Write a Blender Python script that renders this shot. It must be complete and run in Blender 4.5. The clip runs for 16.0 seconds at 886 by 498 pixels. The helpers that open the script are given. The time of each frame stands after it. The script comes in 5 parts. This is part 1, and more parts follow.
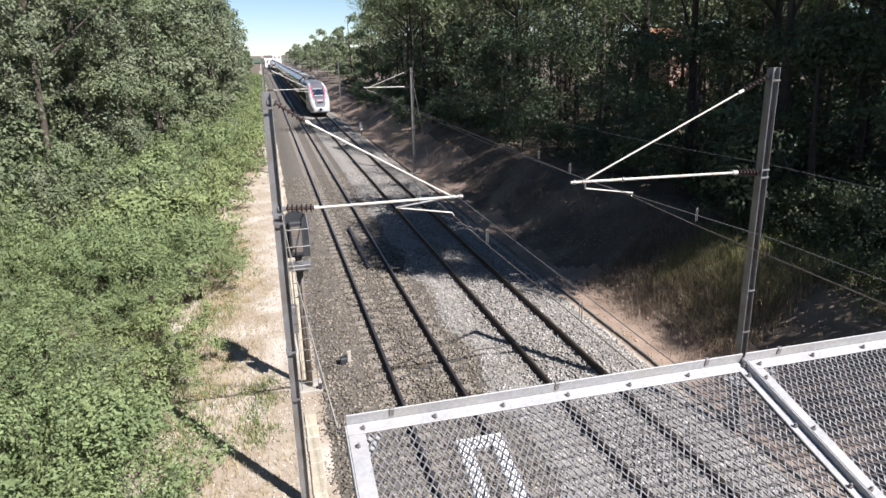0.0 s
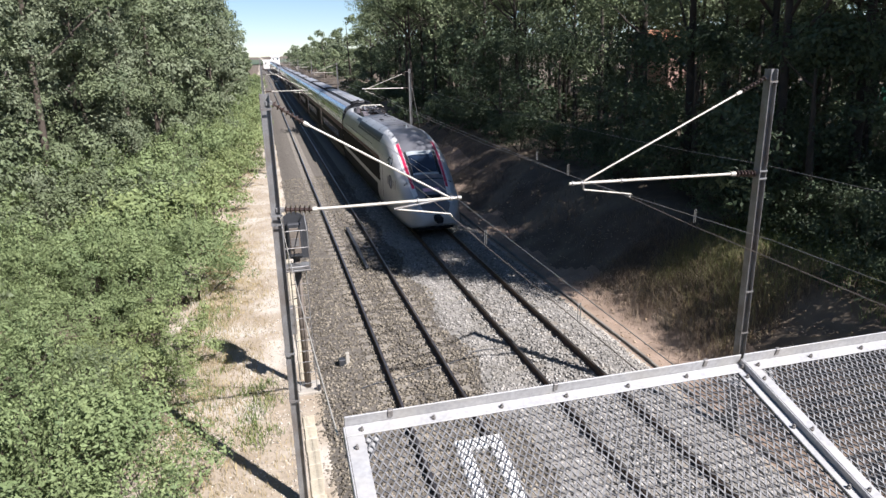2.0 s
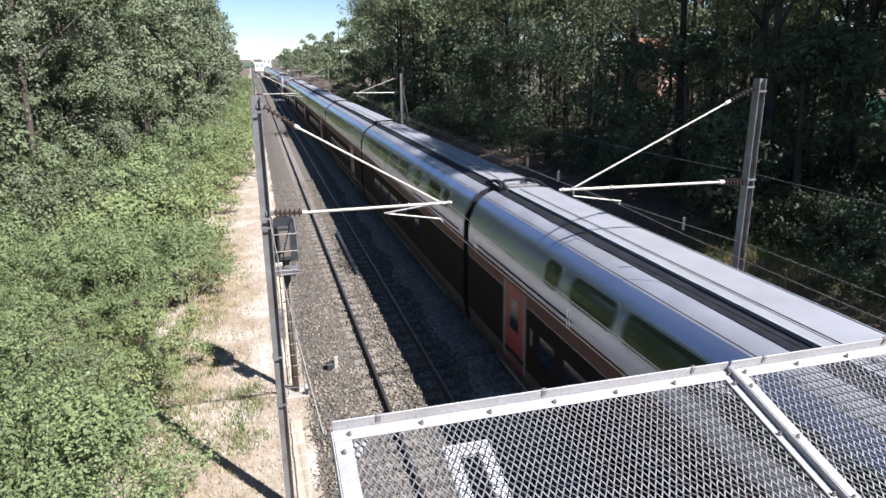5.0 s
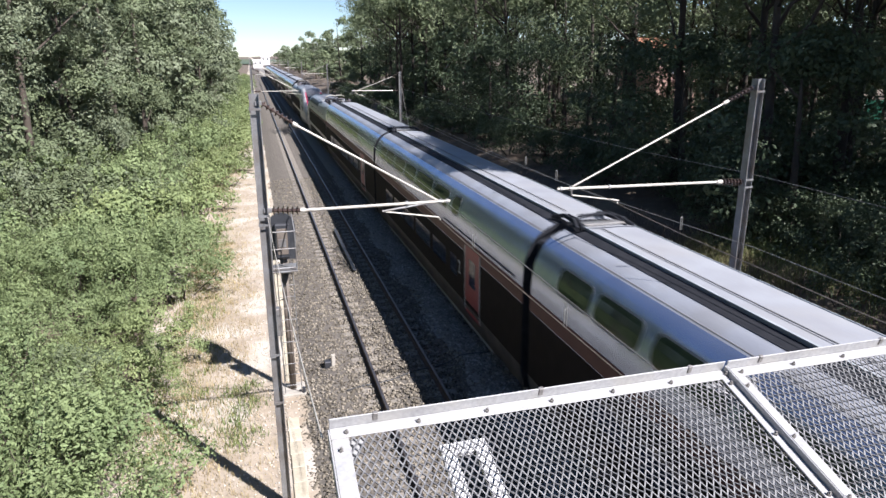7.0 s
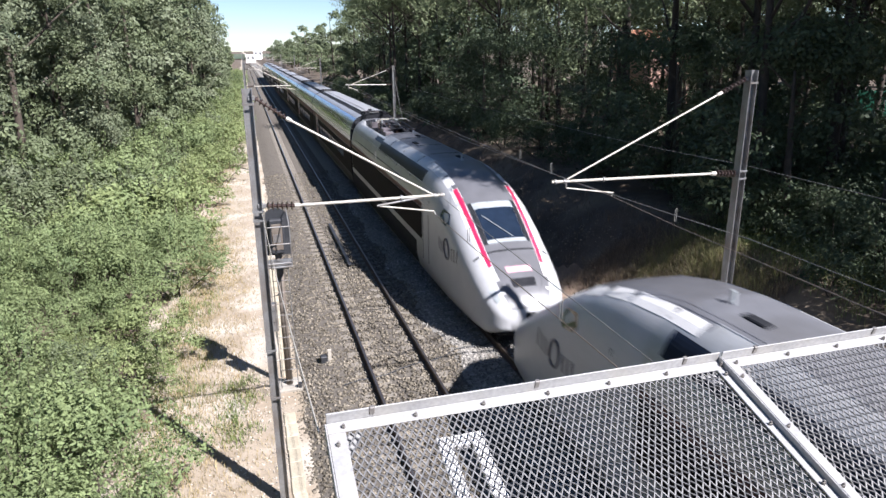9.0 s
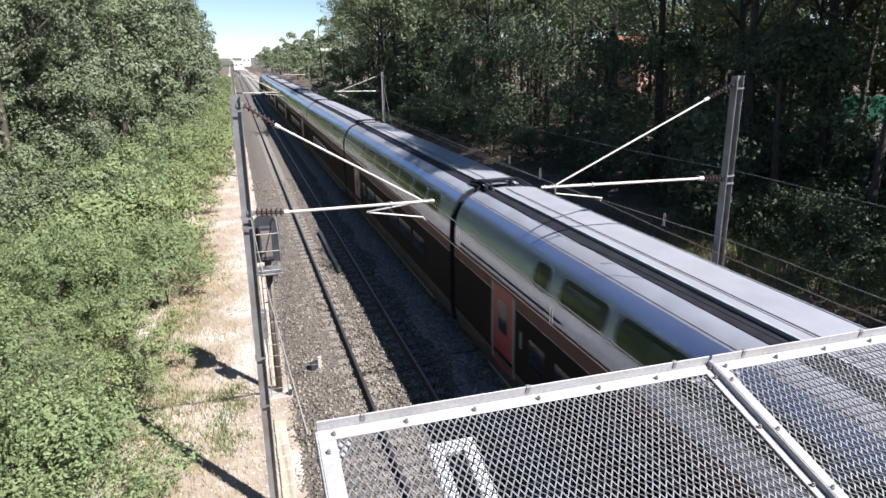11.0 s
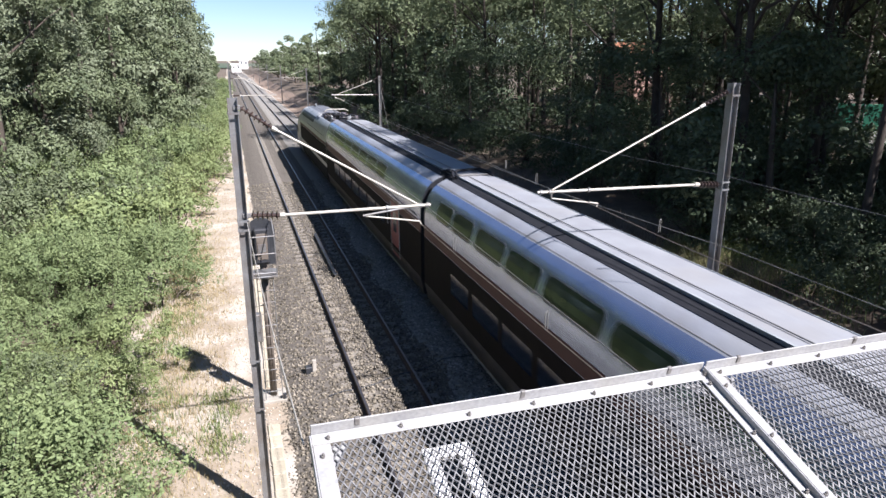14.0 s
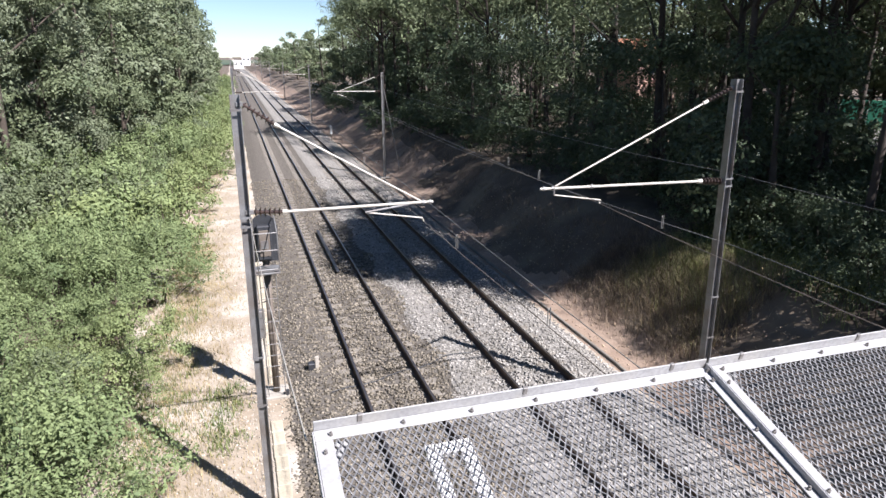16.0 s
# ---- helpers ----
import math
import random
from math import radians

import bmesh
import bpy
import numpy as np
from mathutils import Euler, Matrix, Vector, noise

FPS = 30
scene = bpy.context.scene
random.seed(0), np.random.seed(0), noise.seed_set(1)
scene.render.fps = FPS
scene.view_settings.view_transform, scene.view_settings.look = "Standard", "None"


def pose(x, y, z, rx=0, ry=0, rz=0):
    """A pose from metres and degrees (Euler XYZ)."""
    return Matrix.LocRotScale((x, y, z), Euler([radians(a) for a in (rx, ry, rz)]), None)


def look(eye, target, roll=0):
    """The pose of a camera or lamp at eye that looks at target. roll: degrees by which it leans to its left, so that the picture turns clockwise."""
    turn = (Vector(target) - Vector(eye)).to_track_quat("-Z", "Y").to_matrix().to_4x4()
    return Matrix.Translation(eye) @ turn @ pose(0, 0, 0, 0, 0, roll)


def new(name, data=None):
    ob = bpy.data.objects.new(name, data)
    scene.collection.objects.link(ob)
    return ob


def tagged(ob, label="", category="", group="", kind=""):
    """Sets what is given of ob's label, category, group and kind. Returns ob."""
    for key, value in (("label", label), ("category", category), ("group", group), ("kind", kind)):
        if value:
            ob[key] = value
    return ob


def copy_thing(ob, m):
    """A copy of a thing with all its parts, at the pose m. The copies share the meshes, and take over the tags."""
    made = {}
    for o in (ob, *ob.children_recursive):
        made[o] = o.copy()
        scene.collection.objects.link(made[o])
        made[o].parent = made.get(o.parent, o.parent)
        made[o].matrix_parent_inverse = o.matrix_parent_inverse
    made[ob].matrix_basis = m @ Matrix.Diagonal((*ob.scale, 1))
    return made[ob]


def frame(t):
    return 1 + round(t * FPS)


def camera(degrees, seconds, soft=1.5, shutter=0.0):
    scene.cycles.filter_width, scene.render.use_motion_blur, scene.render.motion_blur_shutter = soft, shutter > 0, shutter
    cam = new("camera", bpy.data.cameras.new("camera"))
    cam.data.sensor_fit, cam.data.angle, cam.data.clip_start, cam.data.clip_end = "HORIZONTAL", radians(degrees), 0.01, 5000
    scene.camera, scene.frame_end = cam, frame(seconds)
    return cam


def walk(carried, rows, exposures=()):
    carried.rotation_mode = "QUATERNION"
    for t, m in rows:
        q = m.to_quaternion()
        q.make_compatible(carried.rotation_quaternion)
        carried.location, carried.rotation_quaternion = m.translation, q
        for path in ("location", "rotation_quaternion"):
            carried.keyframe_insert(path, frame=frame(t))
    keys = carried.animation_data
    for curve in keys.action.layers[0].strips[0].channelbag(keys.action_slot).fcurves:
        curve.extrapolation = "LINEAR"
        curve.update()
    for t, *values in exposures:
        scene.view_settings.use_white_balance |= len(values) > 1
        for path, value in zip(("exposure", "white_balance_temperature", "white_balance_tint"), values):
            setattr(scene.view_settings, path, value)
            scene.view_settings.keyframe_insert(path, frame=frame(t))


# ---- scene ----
# ---- camera and its turn ----
EYE = Vector((-3.156, 0.0, 7.764))
FOV = 67.85
TRACK2 = 3.63          # axis of the second track; the first lies on x = 0
SPEED, START = 30.3, 87.0   # the leading nose: metres a second, place at 0 s


def aim(yaw, pitch, roll):
    y, q = radians(yaw), radians(pitch)
    way = Vector((math.sin(y) * math.cos(q), math.cos(y) * math.cos(q), -math.sin(q)))
    return look(EYE, EYE + way, -roll)


TURNS = [
    (0, 14.443, 16.805, 1.43), (0.5, 14.440, 16.817, 1.45), (1, 14.447, 16.820, 1.45),
    (1.5, 14.499, 16.795, 1.41), (2, 14.585, 16.700, 1.42), (2.5, 14.722, 16.573, 1.38),
    (3, 14.861, 16.468, 1.21), (3.5, 15.050, 16.377, 0.98), (4, 15.251, 16.331, 0.84),
    (6.5, 15.710, 16.302, 0.333), (7, 15.700, 16.432, 0.24), (7.5, 15.750, 16.562, 0.25),
    (8, 15.815, 16.719, 0.34), (8.5, 15.970, 16.872, 0.46), (9, 16.135, 16.960, 0.62),
    (11.5, 17.296, 16.204, 0.55), (12, 17.410, 15.970, 0.28), (12.5, 17.495, 15.935, 0.25),
    (13, 17.510, 15.970, 0.26), (13.5, 17.466, 16.040, 0.21), (14, 17.423, 16.099, 0.18),
    (14.5, 17.371, 16.140, 0.17), (15, 17.330, 16.200, 0.13), (15.5, 17.300, 16.270, 0.12),
    (16, 17.200, 16.390, 0.24)]
cam = camera(FOV, 16.0, soft=1.5, shutter=0.16)
walk(cam, [(t, aim(a, b, c)) for t, a, b, c in TURNS],
     exposures=[(0, 1.04, 6450, 12), (2.5, 1.06, 6400, 12), (3.5, 1.18, 6280, 13), (9, 1.19, 6320, 13), (16, 1.22, 6320, 14)])

# ---- sky and sun ----
SUN_FROM = Vector((0.55, -0.83, 1.0)).normalized()
world = bpy.data.worlds.new("world")
scene.world = world
world.use_nodes = True
wn = world.node_tree
sky = wn.nodes.new("ShaderNodeTexSky")
sky.sky_type, sky.sun_disc = "NISHITA", False
sky.sun_elevation = math.asin(SUN_FROM.z)
sky.sun_rotation = math.atan2(SUN_FROM.x, SUN_FROM.y)
sky.air_density, sky.dust_density, sky.ozone_density = 0.75, 0.0, 3.5
wn.links.new(sky.outputs[0], wn.nodes["Background"].inputs[0])
wn.nodes["Background"].inputs[1].default_value = 0.058
sun = new("sun", bpy.data.lights.new("sun", "SUN"))
sun.data.energy, sun.data.angle, sun.data.color = 5.1, radians(0.55), (1.0, 0.975, 0.985)
sun.matrix_basis = look(SUN_FROM * 60, (0, 0, 0))


# ---- materials ----
def material(name, base, rough=0.8, metal=0.0, other=None, scale=6.0, fine=60.0, mix=0.5, bump=0.0, bump_scale=None,
             per="", spread=0.0, coords="Object", stain=None, stain_scale=0.6, stain_amount=0.5, thin=0.0):
    """A surface with two scales of variation; per: 'object' or 'island' varies each piece's brightness."""
    m = bpy.data.materials.new(name)
    m.use_nodes = True
    nt = m.node_tree
    b = nt.nodes["Principled BSDF"]
    b.inputs["Roughness"].default_value, b.inputs["Metallic"].default_value = rough, metal
    if coords == "World":
        where = nt.nodes.new("ShaderNodeNewGeometry").outputs["Position"]
    else:
        where = nt.nodes.new("ShaderNodeTexCoord").outputs[coords]

    def noise_at(s, detail=3.0):
        n = nt.nodes.new("ShaderNodeTexNoise")
        n.inputs["Scale"].default_value, n.inputs["Detail"].default_value = s, detail
        nt.links.new(where, n.inputs["Vector"])
        return n.outputs["Fac"]

    def ramp(fac, lo, hi):
        r = nt.nodes.new("ShaderNodeMapRange")
        r.inputs["From Min"].default_value, r.inputs["From Max"].default_value = lo, hi
        nt.links.new(fac, r.inputs["Value"])
        return r.outputs["Result"]

    def blend(fac, a, c):
        n = nt.nodes.new("ShaderNodeMix")
        n.data_type = "RGBA"
        for v, i in ((fac, 0), (a, 6), (c, 7)):
            if isinstance(v, (tuple, list)):
                n.inputs[i].default_value = (*v, 1)
            elif isinstance(v, float):
                n.inputs[i].default_value = v
            else:
                nt.links.new(v, n.inputs[i])
        return n.outputs[2]

    other = other or tuple(c * 0.75 for c in base)
    col = blend(ramp(noise_at(scale), 0.35, 0.65), base, other)
    grain = noise_at(fine, 2.0)
    col = blend(ramp(grain, 0.3, 0.75), col, blend(mix, col, tuple(c * 0.45 for c in base)))
    if stain:
        f = nt.nodes.new("ShaderNodeMath")
        f.operation = "MULTIPLY"
        f.inputs[1].default_value = stain_amount
        nt.links.new(ramp(noise_at(stain_scale, 5.0), 0.48, 0.62), f.inputs[0])
        col = blend(f.outputs[0], col, stain)
    if per:
        src = nt.nodes.new("ShaderNodeObjectInfo").outputs["Random"] if per == "object" else nt.nodes.new("ShaderNodeNewGeometry").outputs["Random Per Island"]
        h = nt.nodes.new("ShaderNodeHueSaturation")
        v = nt.nodes.new("ShaderNodeMapRange")
        v.inputs["To Min"].default_value, v.inputs["To Max"].default_value = 1 - spread, 1 + spread
        nt.links.new(src, v.inputs["Value"])
        nt.links.new(v.outputs["Result"], h.inputs["Value"])
        nt.links.new(col, h.inputs["Color"])
        col = h.outputs["Color"]
    nt.links.new(col, b.inputs["Base Color"])
    if bump:
        bp = nt.nodes.new("ShaderNodeBump")
        bp.inputs["Strength"].default_value, bp.inputs["Distance"].default_value = bump, 0.02
        nt.links.new(noise_at(bump_scale or fine, 4.0), bp.inputs["Height"])
        nt.links.new(bp.outputs["Normal"], b.inputs["Normal"])
    if thin:
        tr = nt.nodes.new("ShaderNodeBsdfTranslucent")
        nt.links.new(col, tr.inputs["Color"])
        ms = nt.nodes.new("ShaderNodeMixShader")
        ms.inputs[0].default_value = thin
        nt.links.new(b.outputs[0], ms.inputs[1])
        nt.links.new(tr.outputs[0], ms.inputs[2])
        nt.links.new(ms.outputs[0], nt.nodes["Material Output"].inputs["Surface"])
    return m
M_EARTH = material("earth", (0.42, 0.355, 0.275), 0.95, other=(0.33, 0.265, 0.19), scale=1.2, fine=25, mix=0.5, bump=0.6, bump_scale=18, coords="World", stain=(0.56, 0.52, 0.46), stain_scale=0.45, stain_amount=0.5)
M_BALLAST = material("ballast", (0.185, 0.165, 0.14), 0.95, other=(0.115, 0.10, 0.085), scale=9, fine=30, mix=0.75, bump=1.0, bump_scale=24, coords="World")
M_BALLAST_NEW = material("new_ballast", (0.33, 0.31, 0.28), 0.95, other=(0.22, 0.205, 0.18), scale=9, fine=30, mix=0.75, bump=1.0, bump_scale=24, coords="World")
M_RAIL = material("rail_rust", (0.085, 0.055, 0.04), 0.8, other=(0.13, 0.075, 0.045), scale=4, fine=50)
M_RAILHEAD = material("rail_head", (0.36, 0.31, 0.27), 0.3, 0.9, other=(0.29, 0.24, 0.20), scale=3, fine=40)
M_SLEEPER = material("sleeper_concrete", (0.26, 0.23, 0.19), 0.9, scale=5, fine=60, bump=0.4)
M_GALV = material("galvanised_steel", (0.30, 0.30, 0.295), 0.5, 0.5, other=(0.22, 0.21, 0.20), scale=3, fine=40, stain=(0.16, 0.12, 0.09), stain_scale=2.0, stain_amount=0.5)
M_TUBE = material("pale_tube", (0.56, 0.525, 0.455), 0.5, 0.2, other=(0.46, 0.42, 0.35), scale=3, fine=30)
M_PORCELAIN = material("porcelain", (0.075, 0.05, 0.04), 0.25, other=(0.05, 0.035, 0.03), scale=5)
M_WIRE = material("steel_wire", (0.30, 0.29, 0.27), 0.5, 0.5, scale=4)
M_COPPER = material("contact_copper", (0.33, 0.27, 0.22), 0.4, 0.6, scale=4)
M_CONCRETE = material("concrete", (0.46, 0.42, 0.36), 0.9, other=(0.36, 0.33, 0.28), scale=2, fine=40, bump=0.3, stain=(0.24, 0.21, 0.17), stain_scale=1.0)
M_MESH = material("mesh_steel", (0.235, 0.232, 0.23), 0.5, 0.3, other=(0.19, 0.187, 0.185), scale=8, fine=80)
M_STEELPALE = material("pale_steel", (0.45, 0.445, 0.44), 0.55, 0.2, other=(0.39, 0.385, 0.38), scale=4, fine=50, stain=(0.42, 0.40, 0.36), stain_scale=6, stain_amount=0.4)
M_BOLT = material("bolt_steel", (0.30, 0.28, 0.26), 0.5, 0.5, scale=20)
M_WHITEPAINT = material("white_paint", (0.80, 0.79, 0.77), 0.6, other=(0.72, 0.70, 0.67), scale=6, fine=60)
M_WHITE = material("train_white", (0.45, 0.45, 0.455), 0.35, other=(0.41, 0.41, 0.415), scale=1.5, fine=20, mix=0.15)
# silver paint; the base is tinted blue to strengthen the reflected sky
M_SKY_SILVER = material("train_silver_sky_tint", (0.35, 0.42, 0.575), 0.2, 0.75, other=(0.315, 0.38, 0.525), scale=1.2, fine=20, mix=0.15)
M_FLANK = material("train_flank", (0.43, 0.44, 0.445), 0.38, 0.3, other=(0.38, 0.385, 0.385), scale=1.2, fine=20, mix=0.2, stain=(0.30, 0.29, 0.26), stain_scale=0.7, stain_amount=0.35)
M_ROOF = material("train_roof", (0.34, 0.355, 0.385), 0.5, 0.15, other=(0.29, 0.30, 0.33), scale=1.5, fine=25, mix=0.2, stain=(0.22, 0.21, 0.20), stain_scale=0.8, stain_amount=0.4)
M_ROOFPANEL = material("train_roof_panel", (0.33, 0.34, 0.36), 0.55, 0.1, other=(0.285, 0.29, 0.31), scale=1.5, fine=25, mix=0.2, stain=(0.30, 0.29, 0.28), stain_scale=0.8, stain_amount=0.4)
M_LOWER = material("train_lower", (0.04, 0.036, 0.036), 0.7, other=(0.08, 0.07, 0.07), scale=2, mix=0.2)
M_NOSEGREY = material("nose_grey", (0.135, 0.135, 0.145), 0.35, other=(0.115, 0.115, 0.122), scale=2, mix=0.2)
M_RED = material("train_red", (0.58, 0.022, 0.085), 0.35, other=(0.52, 0.02, 0.075), scale=2, mix=0.15)
M_BELT = material("train_belt", (0.085, 0.026, 0.026), 0.6, other=(0.095, 0.032, 0.03), scale=2, mix=0.2)
M_DOOR = material("train_door", (0.26, 0.02, 0.03), 0.35, other=(0.22, 0.018, 0.026), scale=2, mix=0.2)
M_GRILLE = material("train_grille", (0.018, 0.014, 0.013), 0.8, other=(0.014, 0.011, 0.01), scale=3, mix=0.3)
M_PANEL = material("train_panel", (0.014, 0.02, 0.036), 0.4, scale=3, mix=0.3)
M_SKIRT = material("train_skirt", (0.30, 0.29, 0.28), 0.55, other=(0.22, 0.21, 0.20), scale=2, mix=0.4)
M_UNDER = material("train_dark", (0.018, 0.019, 0.023), 0.8, other=(0.028, 0.029, 0.033), scale=5, mix=0.3)
M_GLASS = material("train_glass", (0.015, 0.025, 0.045), 0.08, scale=3, mix=0.1)
M_GLASSGREEN = material("train_window", (0.035, 0.055, 0.032), 0.1, scale=3, mix=0.1)
M_VISOR = material("train_light_grey", (0.38, 0.41, 0.42), 0.4, scale=4, mix=0.2)
M_BADGE = material("train_badge", (0.75, 0.42, 0.48), 0.4, scale=4, mix=0.2)
M_MARK = material("train_mark", (0.16, 0.14, 0.15), 0.5, scale=4, mix=0.2)
M_BARK = material("bark", (0.085, 0.066, 0.05), 0.95, other=(0.06, 0.047, 0.035), scale=5, fine=30, bump=0.6)
M_PINEBARK = material("pine_bark", (0.065, 0.05, 0.04), 0.95, other=(0.045, 0.036, 0.028), scale=4, fine=25, bump=0.6)
M_LEAF_A = material("leaf_green", (0.242, 0.300, 0.128), 0.75, other=(0.127, 0.180, 0.073), scale=0.75, fine=5, mix=0.6, per="island", spread=0.11, thin=0.22)
M_LEAF_B = material("leaf_yellow_green", (0.285, 0.335, 0.135), 0.75, other=(0.180, 0.235, 0.095), scale=0.75, fine=5, mix=0.6, per="island", spread=0.11, thin=0.22)
M_LEAF_C = material("leaf_grey_green", (0.213, 0.243, 0.145), 0.7, other=(0.118, 0.147, 0.077), scale=0.75, fine=5, mix=0.6, per="island", spread=0.11, thin=0.15)
M_LEAF_D = material("leaf_dark_green", (0.085, 0.115, 0.055), 0.6, other=(0.06, 0.085, 0.042), scale=0.8, fine=9, mix=0.2, per="island", spread=0.2, thin=0.25)
M_LEAF_E = material("leaf_mid_green", (0.186, 0.221, 0.113), 0.7, other=(0.102, 0.133, 0.065), scale=0.75, fine=5, mix=0.6, per="island", spread=0.11, thin=0.15)
M_PINE = material("pine_needles", (0.175, 0.21, 0.105), 0.7, other=(0.12, 0.15, 0.075), scale=0.8, fine=9, mix=0.2, per="island", spread=0.2, thin=0.25)
M_LEAF_P = material("leaf_silver", (0.24, 0.27, 0.17), 0.55, other=(0.17, 0.21, 0.11), scale=0.8, fine=9, mix=0.2, per="island", spread=0.3, thin=0.25)
M_STONE_L = material("stone_brown", (0.235, 0.205, 0.16), 0.95, other=(0.15, 0.13, 0.10), scale=1.6, fine=30, mix=0.3, per="island", spread=0.55, coords="World")
M_STONE_R = material("stone_grey", (0.345, 0.325, 0.295), 0.95, other=(0.225, 0.21, 0.182), scale=1.4, fine=30, mix=0.3, per="island", spread=0.5, coords="World")
M_STONE_P = material("stone_pale", (0.52, 0.47, 0.40), 0.95, other=(0.42, 0.36, 0.29), scale=2, fine=30, mix=0.3, per="island", spread=0.3, coords="World")
M_STONE_B = material("stone_bank", (0.40, 0.31, 0.22), 0.95, other=(0.28, 0.20, 0.13), scale=2, fine=30, mix=0.3, per="island", spread=0.4, coords="World")
M_STRAW = material("straw", (0.42, 0.34, 0.18), 0.8, other=(0.32, 0.25, 0.13), scale=1.5, fine=12, mix=0.2, per="island", spread=0.3, thin=0.2)
M_WEED = material("weed", (0.14, 0.19, 0.06), 0.6, other=(0.20, 0.22, 0.08), scale=1.5, fine=12, mix=0.2, per="island", spread=0.35, thin=0.25)
M_TALLGRASS = material("tall_grass", (0.30, 0.29, 0.12), 0.7, other=(0.22, 0.22, 0.08), scale=1.5, fine=12, mix=0.2, per="island", spread=0.35, thin=0.25)
M_BRUSH = material("dead_brush", (0.26, 0.19, 0.13), 0.85, other=(0.16, 0.12, 0.08), scale=1.5, fine=12, mix=0.3, per="island", spread=0.4)
M_POST = material("weathered_post", (0.20, 0.17, 0.14), 0.7, 0.2, other=(0.15, 0.12, 0.095), scale=4, fine=30)
M_SIGNAL = material("signal_black", (0.03, 0.032, 0.036), 0.5, other=(0.045, 0.046, 0.05), scale=4, fine=30)
M_LID = material("trough_concrete", (0.52, 0.46, 0.35), 0.9, other=(0.43, 0.37, 0.27), scale=3, fine=30, bump=0.3, per="object", spread=0.12)
M_TILE = material("roof_tile", (0.42, 0.19, 0.11), 0.85, other=(0.34, 0.15, 0.09), scale=2, fine=8)
M_PINKWALL = material("pink_render", (0.72, 0.45, 0.36), 0.9, other=(0.66, 0.41, 0.33), scale=0.6, fine=20)
M_WHITEWALL = material("white_render", (0.78, 0.76, 0.72), 0.9, other=(0.70, 0.68, 0.63), scale=0.6, fine=20)
M_GREENNET = material("green_net", (0.03, 0.22, 0.13), 0.8, other=(0.025, 0.17, 0.10), scale=1.5, fine=30)
M_HILL = material("far_wood", (0.07, 0.10, 0.06), 0.95, other=(0.10, 0.12, 0.075), scale=0.03, fine=0.2, coords="World")
M_SOIL = material("pink_soil", (0.34, 0.25, 0.185), 0.95, other=(0.24, 0.17, 0.12), scale=1.0, fine=20, mix=0.5, bump=0.7, bump_scale=12, coords="World")
# brown litter, its colour lowered to carry the canopy's shade on the bank
M_SHADED_LITTER = material("shaded_leaf_litter", (0.14, 0.105, 0.075), 0.95, other=(0.09, 0.068, 0.048), scale=1.3, fine=22, mix=0.5, bump=0.7, bump_scale=14, coords="World", stain=(0.24, 0.19, 0.13), stain_scale=0.4)
M_KERB = material("kerb_concrete", (0.24, 0.22, 0.185), 0.9, other=(0.17, 0.155, 0.13), scale=3, fine=30, bump=0.3, per="object", spread=0.15)
M_ROOFDARK = material("power_roof", (0.215, 0.218, 0.235), 0.45, 0.2, other=(0.175, 0.178, 0.192), scale=1.5, fine=25, mix=0.3, stain=(0.11, 0.105, 0.10), stain_scale=0.8, stain_amount=0.4)
for m in (M_PANEL, M_BALLAST_NEW, M_UNDER, M_GRILLE, M_STONE_L, M_STONE_R, M_BALLAST):
    m.node_tree.nodes["Principled BSDF"].inputs["Specular IOR Level"].default_value = 0.12


# ---- shape helpers ----
def finish(bm, name, mat, smooth=False):
    me = bpy.data.meshes.new(name)
    bm.to_mesh(me)
    bm.free()
    for m in mat if isinstance(mat, (list, tuple)) else [mat]:
        me.materials.append(m)
    if smooth:
        me.polygons.foreach_set("use_smooth", [True] * len(me.polygons))
    return me


def part(name, bm, mat, parent, label="", smooth=False):
    ob = new(name, finish(bm, name, mat, smooth))
    ob.parent = parent
    return tagged(ob, label)


def holder(name, m, label, category, group="", kind=""):
    ob = new(name)
    ob.empty_display_size = 0.2
    ob.matrix_basis = m
    return tagged(ob, label, category, group, kind)


def box(bm, x0, x1, y0, y1, z0, z1, bevel=0.0, m=None):
    r = bmesh.ops.create_cube(bm, size=1.0)
    vs = r["verts"]
    bmesh.ops.scale(bm, vec=(x1 - x0, y1 - y0, z1 - z0), verts=vs)
    bmesh.ops.translate(bm, vec=((x0 + x1) / 2, (y0 + y1) / 2, (z0 + z1) / 2), verts=vs)
    if bevel:
        es = list({e for v in vs for e in v.link_edges})
        r = bmesh.ops.bevel(bm, geom=es, offset=bevel, segments=1, affect="EDGES")
        vs = list({v for f in r["faces"] for v in f.verts} | {v for v in vs if v.is_valid})
    if m is not None:
        bmesh.ops.transform(bm, matrix=m, verts=vs)
    return bm


def bm_box(*a, **k):
    return box(bmesh.new(), *a, **k)


def tube(bm, points, radius, sides=8, cap=True):
    """A round bar along points; radius: one, or one for each point."""
    pts = [Vector(q) for q in points]
    radii = radius if isinstance(radius, (list, tuple)) else [radius] * len(pts)
    rings = []
    for i, q in enumerate(pts):
        d = (pts[min(i + 1, len(pts) - 1)] - pts[max(i - 1, 0)]).normalized()
        a = d.orthogonal().normalized() if abs(d.z) > 0.9 else d.cross(Vector((0, 0, 1))).normalized()
        b = d.cross(a)
        rings.append([bm.verts.new(q + radii[i] * (math.cos(t) * a + math.sin(t) * b)) for t in [2 * math.pi * k / sides for k in range(sides)]])
    for r, s in zip(rings, rings[1:]):
        for k in range(sides):
            bm.faces.new((r[k], r[(k + 1) % sides], s[(k + 1) % sides], s[k]))
    if cap:
        bm.faces.new(rings[0][::-1])
        bm.faces.new(rings[-1])
    return bm


